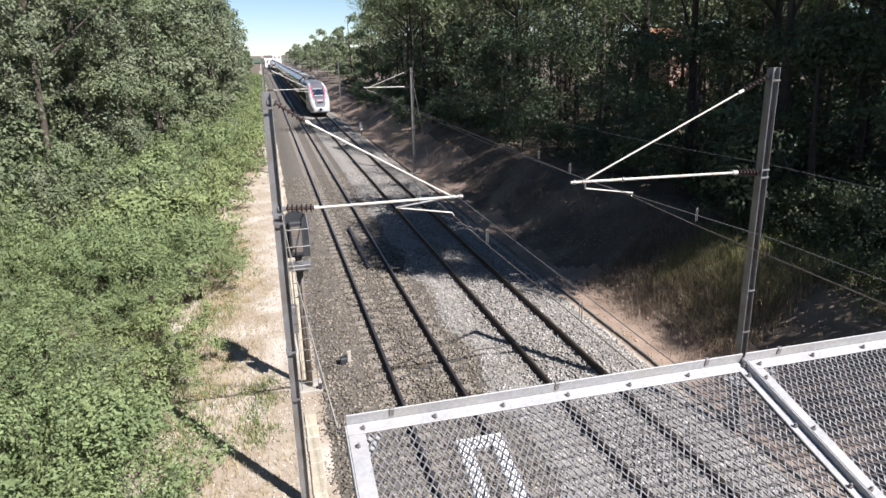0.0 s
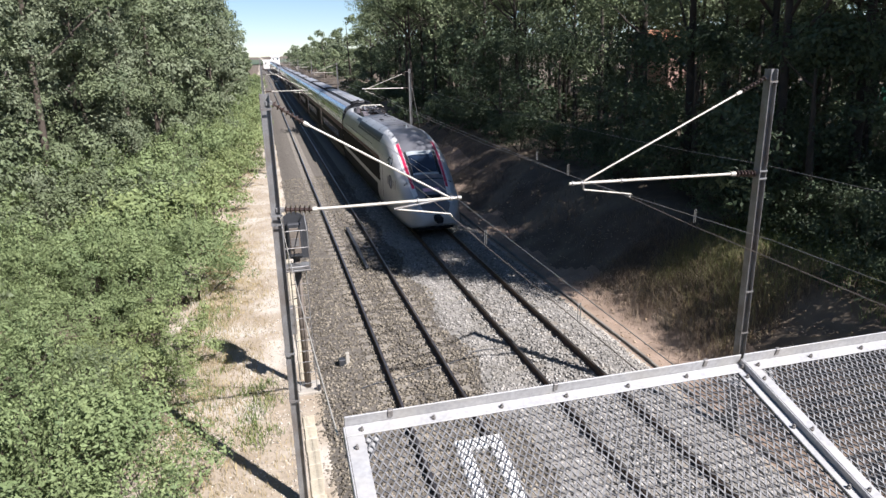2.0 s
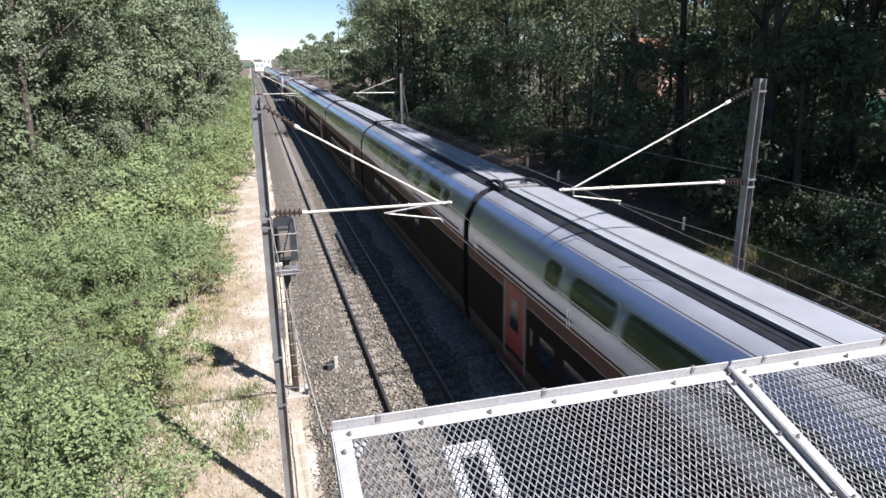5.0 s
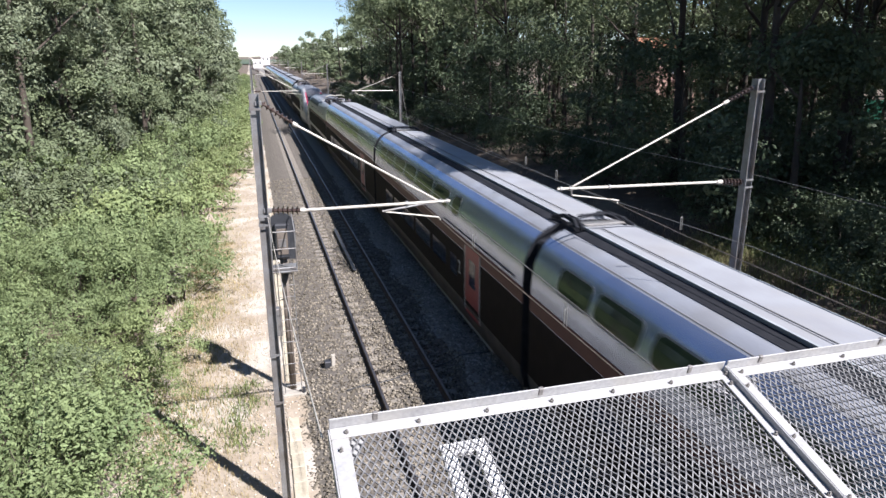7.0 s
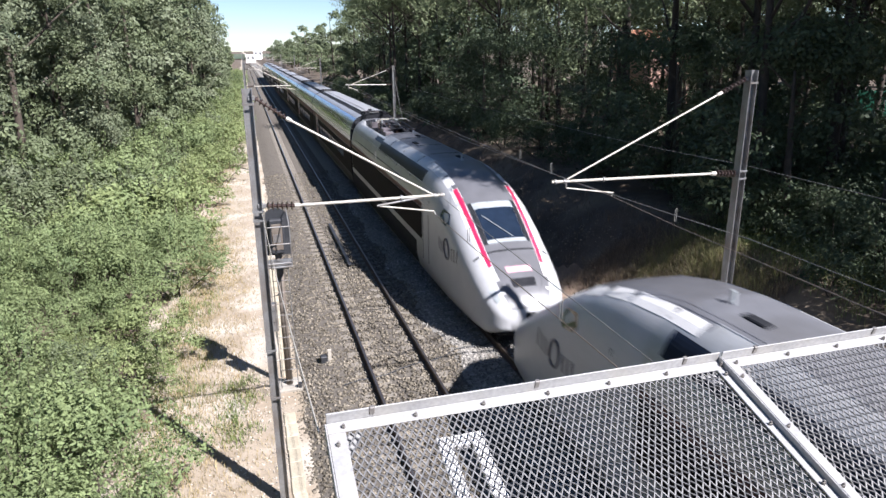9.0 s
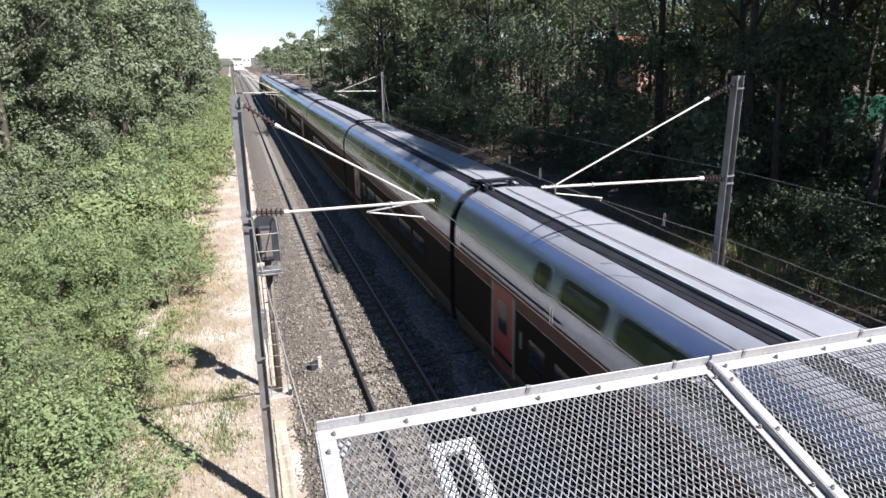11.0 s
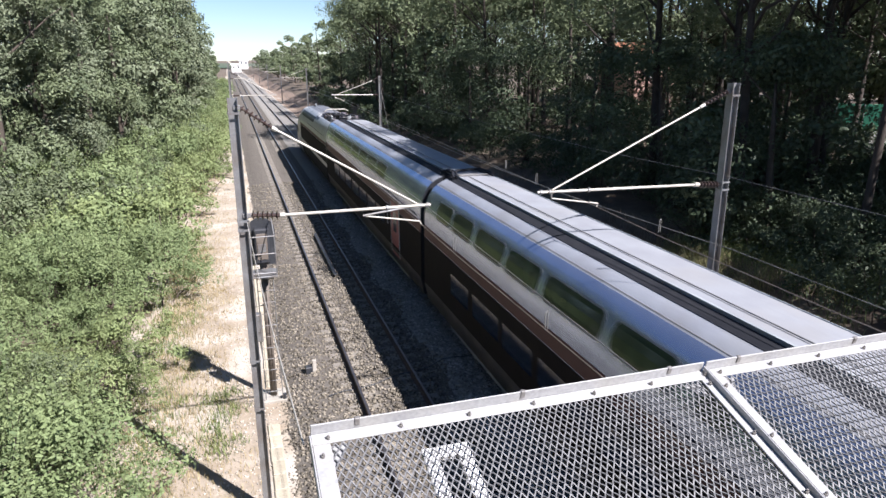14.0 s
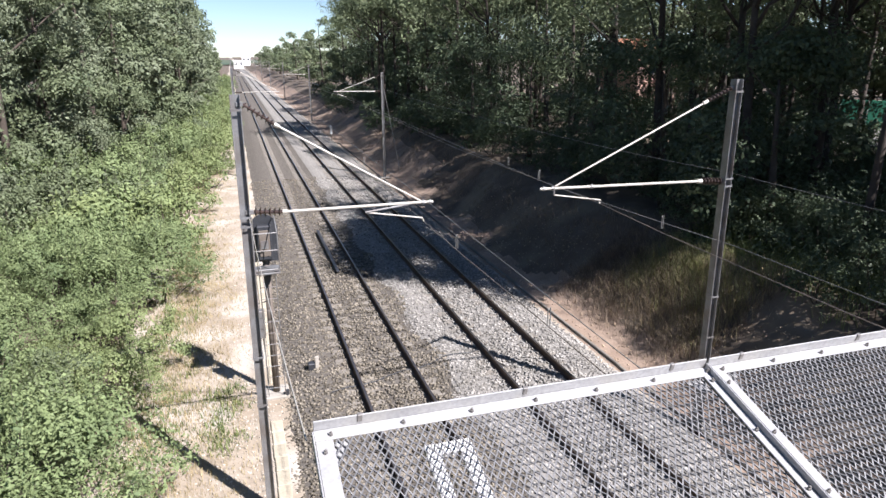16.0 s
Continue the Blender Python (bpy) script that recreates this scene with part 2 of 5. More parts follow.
def bm_tube(*a, **k):
    return tube(bmesh.new(), *a, **k)


def loft(bm, sections, closed=True, caps=True):
    rings = [[bm.verts.new(q) for q in s] for s in sections]
    n = len(rings[0])
    for r, s in zip(rings, rings[1:]):
        for k in range(n if closed else n - 1):
            bm.faces.new((r[k], r[(k + 1) % n], s[(k + 1) % n], s[k]))
    if caps and closed:
        bm.faces.new(rings[0][::-1])
        bm.faces.new(rings[-1])
    return bm


def from_lists(name, verts, faces, mat, smooth=False):
    me = bpy.data.meshes.new(name)
    me.from_pydata(verts, [], faces)
    me.materials.append(mat)
    if smooth:
        me.polygons.foreach_set("use_smooth", [True] * len(me.polygons))
    return me


def fbm(x, y, s, seed=0.0):
    return noise.fractal(Vector((x * s, y * s, seed)), 1.0, 2.0, 3)


def step(a, b, v):
    t = min(1.0, max(0.0, (v - a) / (b - a)))
    return t * t * (3 - 2 * t)


def ground_z(x, y):
    """Height of the ground sheet."""
    z = -0.34
    z += 0.035 * fbm(x, y, 0.3) * step(-2.9, -3.4, x) * step(60, 25, y)
    z += 0.9 * step(-6.0, -16.0, x) + 0.25 * fbm(x, y, 0.25, 3) * step(-5.0, -8.0, x)
    crest = 2.3 - 0.5 * step(70, 120, y)
    rise = crest * step(6.5, 11.5 + 0.8 * fbm(0, y, 0.15, 5), x) + 0.03 * max(0, x - 11)
    rough_ = step(6.3, 8.0, x)
    z += rise + rough_ * (0.28 * fbm(x, y, 0.35, 7) + 0.10 * fbm(x, y, 1.6, 9))
    return z


def thicket_edge(y):
    return -5.85 - 0.5 * step(13, 22, y) + 2.3 * step(33, 52, y) + 0.4 * math.sin(y * 0.9) + 0.22 * math.sin(y * 2.3)


# ---- ground ----
def axis_steps(stops):
    out = []
    for a, b, s in stops:
        n = max(1, round((b - a) / s))
        out += [a + (b - a) * k / n for k in range(n)]
    return out + [stops[-1][1]]


def ground_sheet():
    xs = axis_steps([(-2500, -200, 460), (-200, -40, 20), (-40, -14, 2), (-14, -2.4, 0.3), (-2.4, 6.0, 0.7), (6.0, 16, 0.25), (16, 40, 2), (40, 200, 20), (200, 2500, 460)])
    ys = axis_steps([(-2500, -200, 460), (-200, -20, 20), (-20, 4, 2), (4, 45, 0.3), (45, 110, 1.0), (110, 300, 8), (300, 1000, 70), (1000, 4000, 600)])
    verts = [(x, y, ground_z(x, y) if abs(x) < 60 and -60 < y < 320 else (ground_z(max(-60, min(60, x)), max(-60, min(320, y))))) for y in ys for x in xs]
    n = len(xs)
    faces = [(j * n + i, j * n + i + 1, (j + 1) * n + i + 1, (j + 1) * n + i) for j in range(len(ys) - 1) for i in range(n - 1)]
    me = from_lists("ground", verts, faces, M_EARTH, True)
    me.materials.append(M_SOIL)
    me.materials.append(M_SHADED_LITTER)
    for f in me.polygons:
        x, y, _ = f.center
        toe = 7.3 + 0.9 * step(20, 16, y) + 0.4 * math.sin(y * 0.7) + 0.3 * math.sin(y * 1.9)
        # litter brings painted shade; past y 40 paler soil stands in for sunlight
        f.material_index = 0 if x < 6.0 and x > thicket_edge(y) - 0.5 else (1 if 0 < x < (toe if y < 40 else 9.6) and y < 400 else 2)
    ob = new("ground", me)
    return tagged(ob, "dry sandy earth with shade-darkened leaf litter and stones", "ground", kind="structure")


def ballast_z(x, y):
    z = -0.195
    shoulder = step(1.75, 2.75, -x) + step(1.55, 2.45, x - TRACK2)
    z -= 0.17 * min(1, shoulder)
    z += 0.085 * math.exp(-((x - TRACK2 / 2) / 0.42) ** 2) + 0.05 * math.exp(-((x - TRACK2 - 1.5) / 0.3) ** 2) + 0.03 * math.exp(-((x + 1.5) / 0.3) ** 2)
    return z + 0.018 * fbm(x, y, 1.3, 2)


def ballast_bed():
    xs = axis_steps([(-2.75, 6.1, 0.11)])
    ys = axis_steps([(-6, 6, 1.0), (6, 45, 0.16), (45, 120, 1.0), (120, 700, 20)])
    verts = [(x, y, ballast_z(x, y)) for y in ys for x in xs]
    n = len(xs)
    faces = [(j * n + i, j * n + i + 1, (j + 1) * n + i + 1, (j + 1) * n + i) for j in range(len(ys) - 1) for i in range(n - 1)]
    ob = new("track_ballast", from_lists("track_ballast", verts, faces, M_BALLAST, True))
    ob.data.materials.append(M_BALLAST_NEW)
    for f in ob.data.polygons:
        f.material_index = int(f.center.x > TRACK2 / 2 - 0.3 + 0.1 * math.sin(f.center.y * 1.3) * step(40, 30, f.center.y))
    return tagged(ob, "grey-brown crushed stone ballast under two railway tracks", "ballast", kind="structure")


def rail_profile():
    return [(-0.07, -0.172), (0.07, -0.172), (0.07, -0.160), (0.012, -0.140), (0.010, -0.055), (0.034, -0.042), (0.036, -0.010), (0.028, 0.0),
            (-0.028, 0.0), (-0.036, -0.010), (-0.034, -0.042), (-0.010, -0.055), (-0.012, -0.140), (-0.07, -0.160)]


def railway_rails():
    for c in (0.0, TRACK2):
        track = holder("railway_track", pose(c, 0, 0), "rusty steel rails on ballasted sleepers", "railway track", "railway tracks", kind="structure")
        for s in (-1, 1):
            bm = loft(bmesh.new(), [[(s * 0.7525 + a, y, b) for a, b in rail_profile()] for y in (-8, 6, 40, 150, 900)])
            rail = part("rail", bm, [M_RAIL, M_RAILHEAD], track, "rusty steel rail with a worn bright head")
            for f in rail.data.polygons:
                if abs(f.normal.z) > 0.9 and f.center.z > -0.005:
                    f.material_index = 1
        sleeper = None
        ys = [0.6 * k + 0.15 for k in range(8, 130)]
        for y in ys:
            if sleeper is None:
                bm = bmesh.new()
                for s in (-1, 1):
                    box(bm, s * 0.75 - 0.42, s * 0.75 + 0.42, -0.14, 0.14, -0.40, -0.172, 0.02)
                    for k in (-1, 1):
                        box(bm, s * 0.7525 + k * 0.105 - 0.03, s * 0.7525 + k * 0.105 + 0.03, -0.05, 0.05, -0.174, -0.135, 0.008)
                sleeper = finish(bm, "sleeper", M_SLEEPER)
            ob = new("sleeper", sleeper)
            ob.parent = track
            ob.location = (0, y, 0.004 * math.sin(y * 7.1))


# ---- overhead line ----
def mast(at, top, base, label, turn=0):
    m = holder("catenary_mast", pose(at[0], at[1], base, 0, 0, turn), label, "catenary mast", "catenary masts")
    h = top - base
    bm = bmesh.new()
    for s in (-1, 1):
        box(bm, s * 0.072 - 0.007, s * 0.072 + 0.007, -0.09, 0.09, 0, h, 0.003)
    box(bm, -0.0648, 0.0648, -0.005, 0.005, 0, h)
    part("steel_column", bm, M_GALV, m)
    for z in (h - 0.25, h - 1.95, h - 2.1, h * 0.42, h * 0.3):
        bm = bmesh.new()
        q = [(-0.09, 0.09), (-0.09, -0.104), (0.09, -0.104), (0.09, 0.09), (0.081, 0.09), (0.081, -0.094), (-0.081, -0.094), (-0.081, 0.09)]
        loft(bm, [[(a, b, zz) for a, b in q] for zz in (z, z + 0.035)])
        part("clamp", bm, M_GALV, m)
    part("footing", bm_box(-0.35, 0.35, -0.35, 0.35, -0.5, 0.06, 0.03), M_CONCRETE, m, "pale concrete footing")
    return m


def insulator(bm, a, b, n=7, core=0.022, disc=0.06):
    a, b = Vector(a), Vector(b)
    pts, rad = [], []
    for k in range(n):
        for f, r in ((0.1, core), (0.35, disc), (0.5, disc * 0.9), (0.55, core)):
            pts.append(a.lerp(b, (k + f) / n))
            rad.append(r)
    return tube(bm, [a] + pts + [b], [core] + rad + [core], 10)


def bracket(side, xm, y, rod, tube_, steady, label):
    """A cantilever: an upper tie with its insulator, a level tube with its insulator, and a steady arm. All as (x, z)."""
    b = holder("cantilever_bracket", pose(xm, y, 0), label, "cantilever bracket", "cantilever brackets")

    def v(q, dy=0.0):
        return (q[0] - xm, dy, q[1])
    (r0, ri, r1), (t0, ti, t1), (s0, s1) = rod, tube_, steady
    part("upper_tie", bm_tube([v(ri), v(r1)], 0.018), M_TUBE, b)
    part("upper_insulator", insulator(bmesh.new(), v(r0), v(ri), 7, 0.02, 0.055), M_PORCELAIN, b, "brown glazed ribbed insulator")
    part("level_tube", bm_tube([v(ti), v(t1)], 0.026), M_TUBE, b)
    part("level_insulator", insulator(bmesh.new(), v(t0), v(ti), 6, 0.03, 0.075), M_PORCELAIN, b, "brown glazed ribbed insulator")
    part("steady_arm", bm_tube([v(s0), v((s1[0] - 0.03 * side, s1[1] + 0.06)), v(s1)], 0.014), M_TUBE, b)
    for f in (0.02, 0.07, 0.3):
        q = Vector(v(t1)).lerp(Vector(v(ti)), f)
        part("fitting", bm_tube([q - Vector((0.02, 0, 0)), q + Vector((0.02, 0, 0))], 0.045), M_GALV, b)
    part("fitting", bm_tube([v(r1), v((s0[0], s0[1]))], 0.02), M_GALV, b)
    part("fitting", bm_tube([v(ri), Vector(v(ri)).lerp(Vector(v(r1)), 0.03)], 0.035), M_TUBE, b)
    part("fitting", bm_tube([v(ti), Vector(v(ti)).lerp(Vector(v(t1)), 0.03)], 0.045), M_TUBE, b)
    for q in (t0, r0):
        part("mast_hinge", bm_box(min(0, q[0] - xm), max(0, q[0] - xm), -0.03, 0.03, q[1] - 0.04, q[1] + 0.04, 0.01), M_GALV, b)
    return b


def sag(a, b, drop, n=14):
    a, b = Vector(a), Vector(b)
    return [a.lerp(b, k / n) - Vector((0, 0, drop * 4 * (k / n) * (1 - k / n))) for k in range(n + 1)]


def overhead():
    y = 10.85
    mast((-3.14, y), 7.2, -0.4, "weathered galvanised steel mast standing beside the gravel strip")
    bracket(1, -3.14, y, ((-3.03, 7.05), (-2.58, 6.73), (-0.18, 5.32)), ((-3.0, 5.34), (-2.55, 5.31), (0.02, 5.31)), ((-1.18, 5.2), (-0.15, 4.97)), "pale tubular bracket carrying the overhead line")
    mast((6.17, y), 7.3, -0.4, "grey galvanised steel mast at the foot of the bank")
    bracket(-1, 6.17, y, ((6.05, 7.14), (5.54, 6.9), (2.35, 5.42)), ((6.05, 5.31), (5.6, 5.34), (2.07, 5.4)), ((2.36, 5.27), (3.32, 5.05)), "pale tubular bracket carrying the overhead line")
    for k, yy in enumerate((44.0, 88.0, 133.0, 180.0, 230.0, 285.0)):
        mast((6.3, yy), 6.7, -0.3, "slim galvanised steel mast on the bank", 0)
        bracket(-1, 6.3, yy, ((6.2, 6.6), (5.8, 6.4), (3.3, 5.5)), ((6.2, 5.5), (5.8, 5.5), (3.1, 5.55)), ((3.3, 5.4), (3.9, 5.1)), "tubular bracket carrying the overhead line")
        if k == 0:
            st = holder("stay_wire", pose(6.3, yy, 0), "steel stay wire anchoring the mast", "stay wire")
            part("wire", bm_tube([(0.05, 0, 6.0), (0.95, -0.6, 0.1)], 0.014, 6), M_WIRE, st)
        mast((-3.14, yy + 4), 7.0, -0.4, "slim galvanised steel mast beside the track", 0)
        bracket(1, -3.14, yy + 4, ((-3.03, 6.9), (-2.58, 6.7), (-0.3, 5.5)), ((-3.0, 5.4), (-2.55, 5.4), (-0.1, 5.4)), ((-1.1, 5.3), (0.15, 5.1)), "tubular bracket carrying the overhead line")
    for name, label, pts in (
            ("contact_wire", "thin copper contact wire over the track", [(0.1, -8, 4.8), (0.0, 7.3, 4.83), (-0.05, 9.1, 4.86), (-0.15, y, 4.97), (-0.1, 15, 4.93), (0.15, 48, 5.1), (-0.1, 92, 5.1), (0.1, 137, 5.1), (0.0, 234, 5.1)]),
            ("contact_wire", "thin copper contact wire over the track", [(3.5, -8, 4.85), (3.4, 5.45, 4.89), (3.38, 8.9, 4.95), (3.32, y, 5.05), (3.48, 20, 4.92), (3.9, 44, 5.1), (3.4, 88, 5.1), (3.9, 133, 5.1), (3.6, 230, 5.1)])):
        w = holder(name, pose(0, 0, 0), label, "contact wire", "overhead wires")
        part("wire", bm_tube(pts, 0.0068, 6), M_COPPER, w)
    for label, pts, drop in (
            ("thin steel messenger wire over the track", [(-0.05, -8, 5.15), (-0.18, y, 5.4), (0.1, 48, 5.75), (-0.1, 92, 5.7), (0, 137, 5.7), (0, 234, 5.7)], 0.1),
            ("thin steel messenger wire over the track", [(3.6, -8, 5.05), (3.58, 7.5, 5.1), (2.35, y, 5.44), (3.3, 44, 5.6), (3.5, 88, 5.7), (3.6, 133, 5.7), (3.6, 230, 5.7)], 0.1),
            ("bare return wire along the masts", [(6.25, -8, 5.5), (6.22, y, 5.48), (6.3, 18, 5.36), (6.45, 44, 5.6), (6.45, 88, 5.6), (6.45, 133, 5.6)], 0.15)):
        w = holder("messenger_wire", pose(0, 0, 0), label, "overhead wire", "overhead wires")
        bm = bmesh.new()
        for a, b in zip(pts, pts[1:]):
            tube(bm, sag(a, b, drop * abs(a[1] - b[1]) / 40), 0.0048, 6)
        part("wire", bm, M_WIRE, w)
    for x, yy, z in ((-0.12, 9.1, 4.95), (-0.1, 6.0, 4.93), (3.35, 8.9, 5.03), (3.4, 15.5, 5.06), (-0.05, 17, 5.0), (2.4, 11.6, 5.4)):
        d = holder("wire_dropper", pose(x, yy, z), "short wire loop hanging the contact wire", "dropper", "wire droppers")
        part("loop", bm_tube([(-0.015, 0, 0), (-0.015, 0, 0.2), (0.015, 0, 0.22), (0.015, 0, 0.0)], 0.006, 6), M_WIRE, d)


# ---- protective screen on the bridge ----
SCREEN = pose(-2.955, 2.54, 6.21, 16.3, 0, 0)     # outer left corner; local -y runs down towards the bridge


def screen_mesh(x0, x1, y0, y1, parent):
    """Expanded metal: slanted strands that cross in diamonds."""
    px, py = 0.0325, 0.052
    verts, faces = [], []
    w, h = 0.0027, 0.0028

    def strand(ax, ay, bx, by, za, zb):
        dx, dy = bx - ax, by - ay
        n = math.hypot(dx, dy)
        ox, oy = -dy / n * w, dx / n * w
        i = len(verts)
        verts.extend([(ax + ox, ay + oy, za + h), (ax - ox, ay - oy, za + h), (bx - ox, by - oy, zb + h), (bx + ox, by + oy, zb + h),
                      (ax + ox, ay + oy, za - h), (ax - ox, ay - oy, za - h), (bx - ox, by - oy, zb - h), (bx + ox, by + oy, zb - h)])
        faces.extend([(i, i + 1, i + 2, i + 3), (i, i + 3, i + 7, i + 4), (i + 1, i + 5, i + 6, i + 2), (i + 4, i + 7, i + 6, i + 5)])
    nx, ny = int((x1 - x0) / px), int((y1 - y0) / py)
    px, py = (x1 - x0) / nx, (y1 - y0) / ny
    for j in range(ny):
        for i in range(nx):
            cx, cy = x0 + (i + 0.5) * px, y0 + (j + 0.5) * py
            for sx in (-1, 1):
                for sy in (-1, 1):
                    strand(cx + sx * px / 2, cy, cx, cy + sy * py / 2, 0.004, -0.004)
    ob = new("wire_mesh", from_lists("wire_mesh", verts, faces, M_MESH))
    ob.parent = parent
    return tagged(ob, "galvanised expanded metal mesh")


def bridge_screen():
    D = 1.55
    for k in range(2):
        s = holder("screen_panel", SCREEN @ pose(2.0 * k, 0, 0), "galvanised mesh screen panel in pale steel angles on the bridge", "safety screen", "bridge safety screen panels")
        x0, x1 = 0.0, 1.985
        # outer rail: an angle with an upright lip
        bm = bmesh.new()
        box(bm, x0, x1, -0.058, 0.0, 0.006, 0.014, 0.002)
        part("outer_flange", bm, M_STEELPALE, s)
        part("outer_lip", bm_box(x0, x1, 0.001, 0.008, -0.012, 0.068, 0.002), M_STEELPALE, s)
        part("side_flange", bm_box(x0 + 0.001, x0 + 0.075, -D, -0.06, 0.006, 0.014, 0.002), M_STEELPALE, s)
        part("side_lip", bm_box(x0 - 0.007, x0 - 0.0005, -D, -0.001, -0.05, 0.014 if k == 0 else 0.045, 0.002), M_STEELPALE, s)
        part("side_flange", bm_box(x1 - 0.045, x1 - 0.001, -D, -0.06, 0.006, 0.014, 0.002), M_STEELPALE, s)
        part("side_lip", bm_box(x1 - 0.0005, x1 + 0.0065, -D, -0.001, -0.05, 0.045, 0.002), M_STEELPALE, s)
        screen_mesh(x0 + 0.03, x1 - 0.03, -D, -0.03, s)
        bm0 = None
        for x, y in [(0.07 + 0.318 * i, -0.036) for i in range(7)] + [(0.035, -0.13 - 0.33 * i) for i in range(5)] + [(1.96, -0.1 - 0.33 * i) for i in range(5)]:
            if bm0 is None:
                bm = bmesh.new()
                bmesh.ops.create_cone(bm, cap_ends=True, segments=6, radius1=0.010, radius2=0.009, depth=0.012)
                tube(bm, [(0, 0, 0), (0, 0, 0.015)], 0.005, 6)
                bm0 = finish(bm, "bolt", M_BOLT)
            b = new("bolt", bm0)
            b.parent = s
            b.location = (x, y, 0.021)
        for x in (0.2, 0.98, 1.78):
            part("lip_clip", bm_box(x - 0.012, x + 0.012, -0.004, 0.014, 0.03, 0.072, 0.003), M_BOLT, s, "dark steel clip")
        for pts in ([(0.075, -0.059), (0.15, -0.059), (0.075, -0.18)], [(1.93, -0.059), (1.83, -0.059), (1.93, -0.16)]):
            bm = bmesh.new()
            loft(bm, [[(a, b, -0.012) for a, b in pts], [(a, b, -0.009) for a, b in pts]])
            part("corner_gusset", bm, M_STEELPALE, s)
        if k == 0:
            for q in ((0.455, 0.515, -D, -0.14), (0.605, 0.665, -D, -0.14), (0.517, 0.603, -0.20, -0.14)):
                part("bracket_bar", bm_box(*q, -0.06, -0.03, 0.004), M_WHITEPAINT, s, "white painted steel bar under the mesh")
    # the bridge itself, on which the camera stands
    br = holder("bridge_deck", pose(0, 0, 0), "plain concrete road bridge over the tracks", "bridge", kind="structure")
    part("deck", bm_box(-14, 18, -9, 0.62, 5.35, 6.15, 0.03), M_CONCRETE, br)
    part("parapet", bm_box(-14, 18, 0.35, 0.62, 6.152, 7.05, 0.03), M_CONCRETE, br)
    part("parapet", bm_box(-14, 18, -9, -8.75, 6.152, 7.05, 0.03), M_CONCRETE, br)
    for x in (-6.6, 9.6):
        part("abutment", bm_box(x - 0.6, x + 0.6, -9, 0.5, -1.0, 5.347, 0.03), M_CONCRETE, br)
    for x in (-2.95, -0.95, 1.05, 3.05):
        part("screen_arm", bm_tube([(x, 1.09, 5.76), (x, 0.62, 5.9)], 0.03, 6), M_GALV, br)


# ---- train ----
def body_point(w, h, u, side, zb=0.42, hip=0.60):
    """A point of a car's outline: u runs from the skirt (0) up the side to the roof's middle (1)."""
    zs = zb + hip * (h - zb)
    if u <= 0.5:
        f = u / 0.5
        x = w * (0.93 + 0.07 * min(1.0, f * 5)) if f < 0.2 else w
        return Vector((side * x, 0, zb + f * (zs - zb)))
    a = (u - 0.5) / 0.5 * math.pi / 2
    x = w * max(0.0, math.cos(a)) ** 0.62
    return Vector((side * x, 0, zs + (h - zs) * math.sin(a) ** 0.86))


NOSE_H = [(0.5, 0.92), (0.57, 1.10), (0.75, 1.36), (1.1, 1.66), (1.6, 2.0), (2.3, 2.45), (3.2, 3.02), (4.0, 3.46), (4.8, 3.78), (5.6, 3.97), (6.6, 4.08), (7.4, 4.10), (40, 4.10)]
NOSE_W = [(0.5, 0.60), (0.57, 0.82), (0.75, 1.0), (1.1, 1.16), (1.6, 1.26), (2.3, 1.33), (3.2, 1.385), (4.0, 1.41), (5.6, 1.42), (40, 1.42)]


def curve_at(table, s):
    for (a, p0), (b, p1) in zip(table, table[1:]):
        if s <= b:
            f = (s - a) / (b - a)
            return p0 + (p1 - p0) * f
    return table[-1][1]


def power_point(s, u, side, out=0.0):
    w, h = curve_at(NOSE_W, s), curve_at(NOSE_H, s)
    q = body_point(w + out, h + out, u, side, 0.35 + 0.4 * max(0, 1.0 - s))
    if 15.2 < s < 21.25 and u > 0.85:
        q.z -= 0.34
    q.y = s - out * (1.0 if s < 0.9 else 0.0)
    return q


def coach_point(s, u, side, out=0.0):
    q = body_point(1.43 + out, 4.30 + out, u, side, 0.42, 0.67)
    q.y = s
    return q


def u_at(fn, s, z):
    lo, hi = 0.0, 1.0
    for _ in range(24):
        m = (lo + hi) / 2
        lo, hi = (m, hi) if fn(s, m, 1).z < z else (lo, m)
    return lo


def skin(fn, stations, us):
    bm = bmesh.new()
    loft(bm, [[fn(s, u, -1) for u in us] + [fn(s, u, 1) for u in reversed(us[:-1])] for s in stations])
    bmesh.ops.recalc_face_normals(bm, faces=bm.faces)
    return bm


def patch(fn, s0, s1, u0, u1, side, out=0.012, ns=1, nu=4):
    """A thin plate that follows the skin, with edges of its own."""
    bm = bmesh.new()

    def row(s, o, f):
        return [fn(s, u0 + (u1 - u0) * k / nu, side, o) for k in range(nu + 1)]
    grid = [[bm.verts.new(q) for q in row(s0 + (s1 - s0) * j / ns, out, j / ns)] for j in range(ns + 1)]
    back = [[bm.verts.new(q) for q in row(s0 + (s1 - s0) * j / ns, -0.01, j / ns)] for j in range(ns + 1)]
    for g, flip in ((grid, False), (back, True)):
        for j in range(ns):
            for k in range(nu):
                f = (g[j][k], g[j][k + 1], g[j + 1][k + 1], g[j + 1][k])
                bm.faces.new(f[::-1] if flip else f)
    rim = [(0, k) for k in range(nu + 1)] + [(j, nu) for j in range(1, ns + 1)] + [(ns, k) for k in range(nu - 1, -1, -1)] + [(j, 0) for j in range(ns - 1, 0, -1)]
    for (a, b), (c, d) in zip(rim, rim[1:] + rim[:1]):
        bm.faces.new((grid[a][b], grid[c][d], back[c][d], back[a][b]))
    bmesh.ops.recalc_face_normals(bm, faces=bm.faces)
    return bm


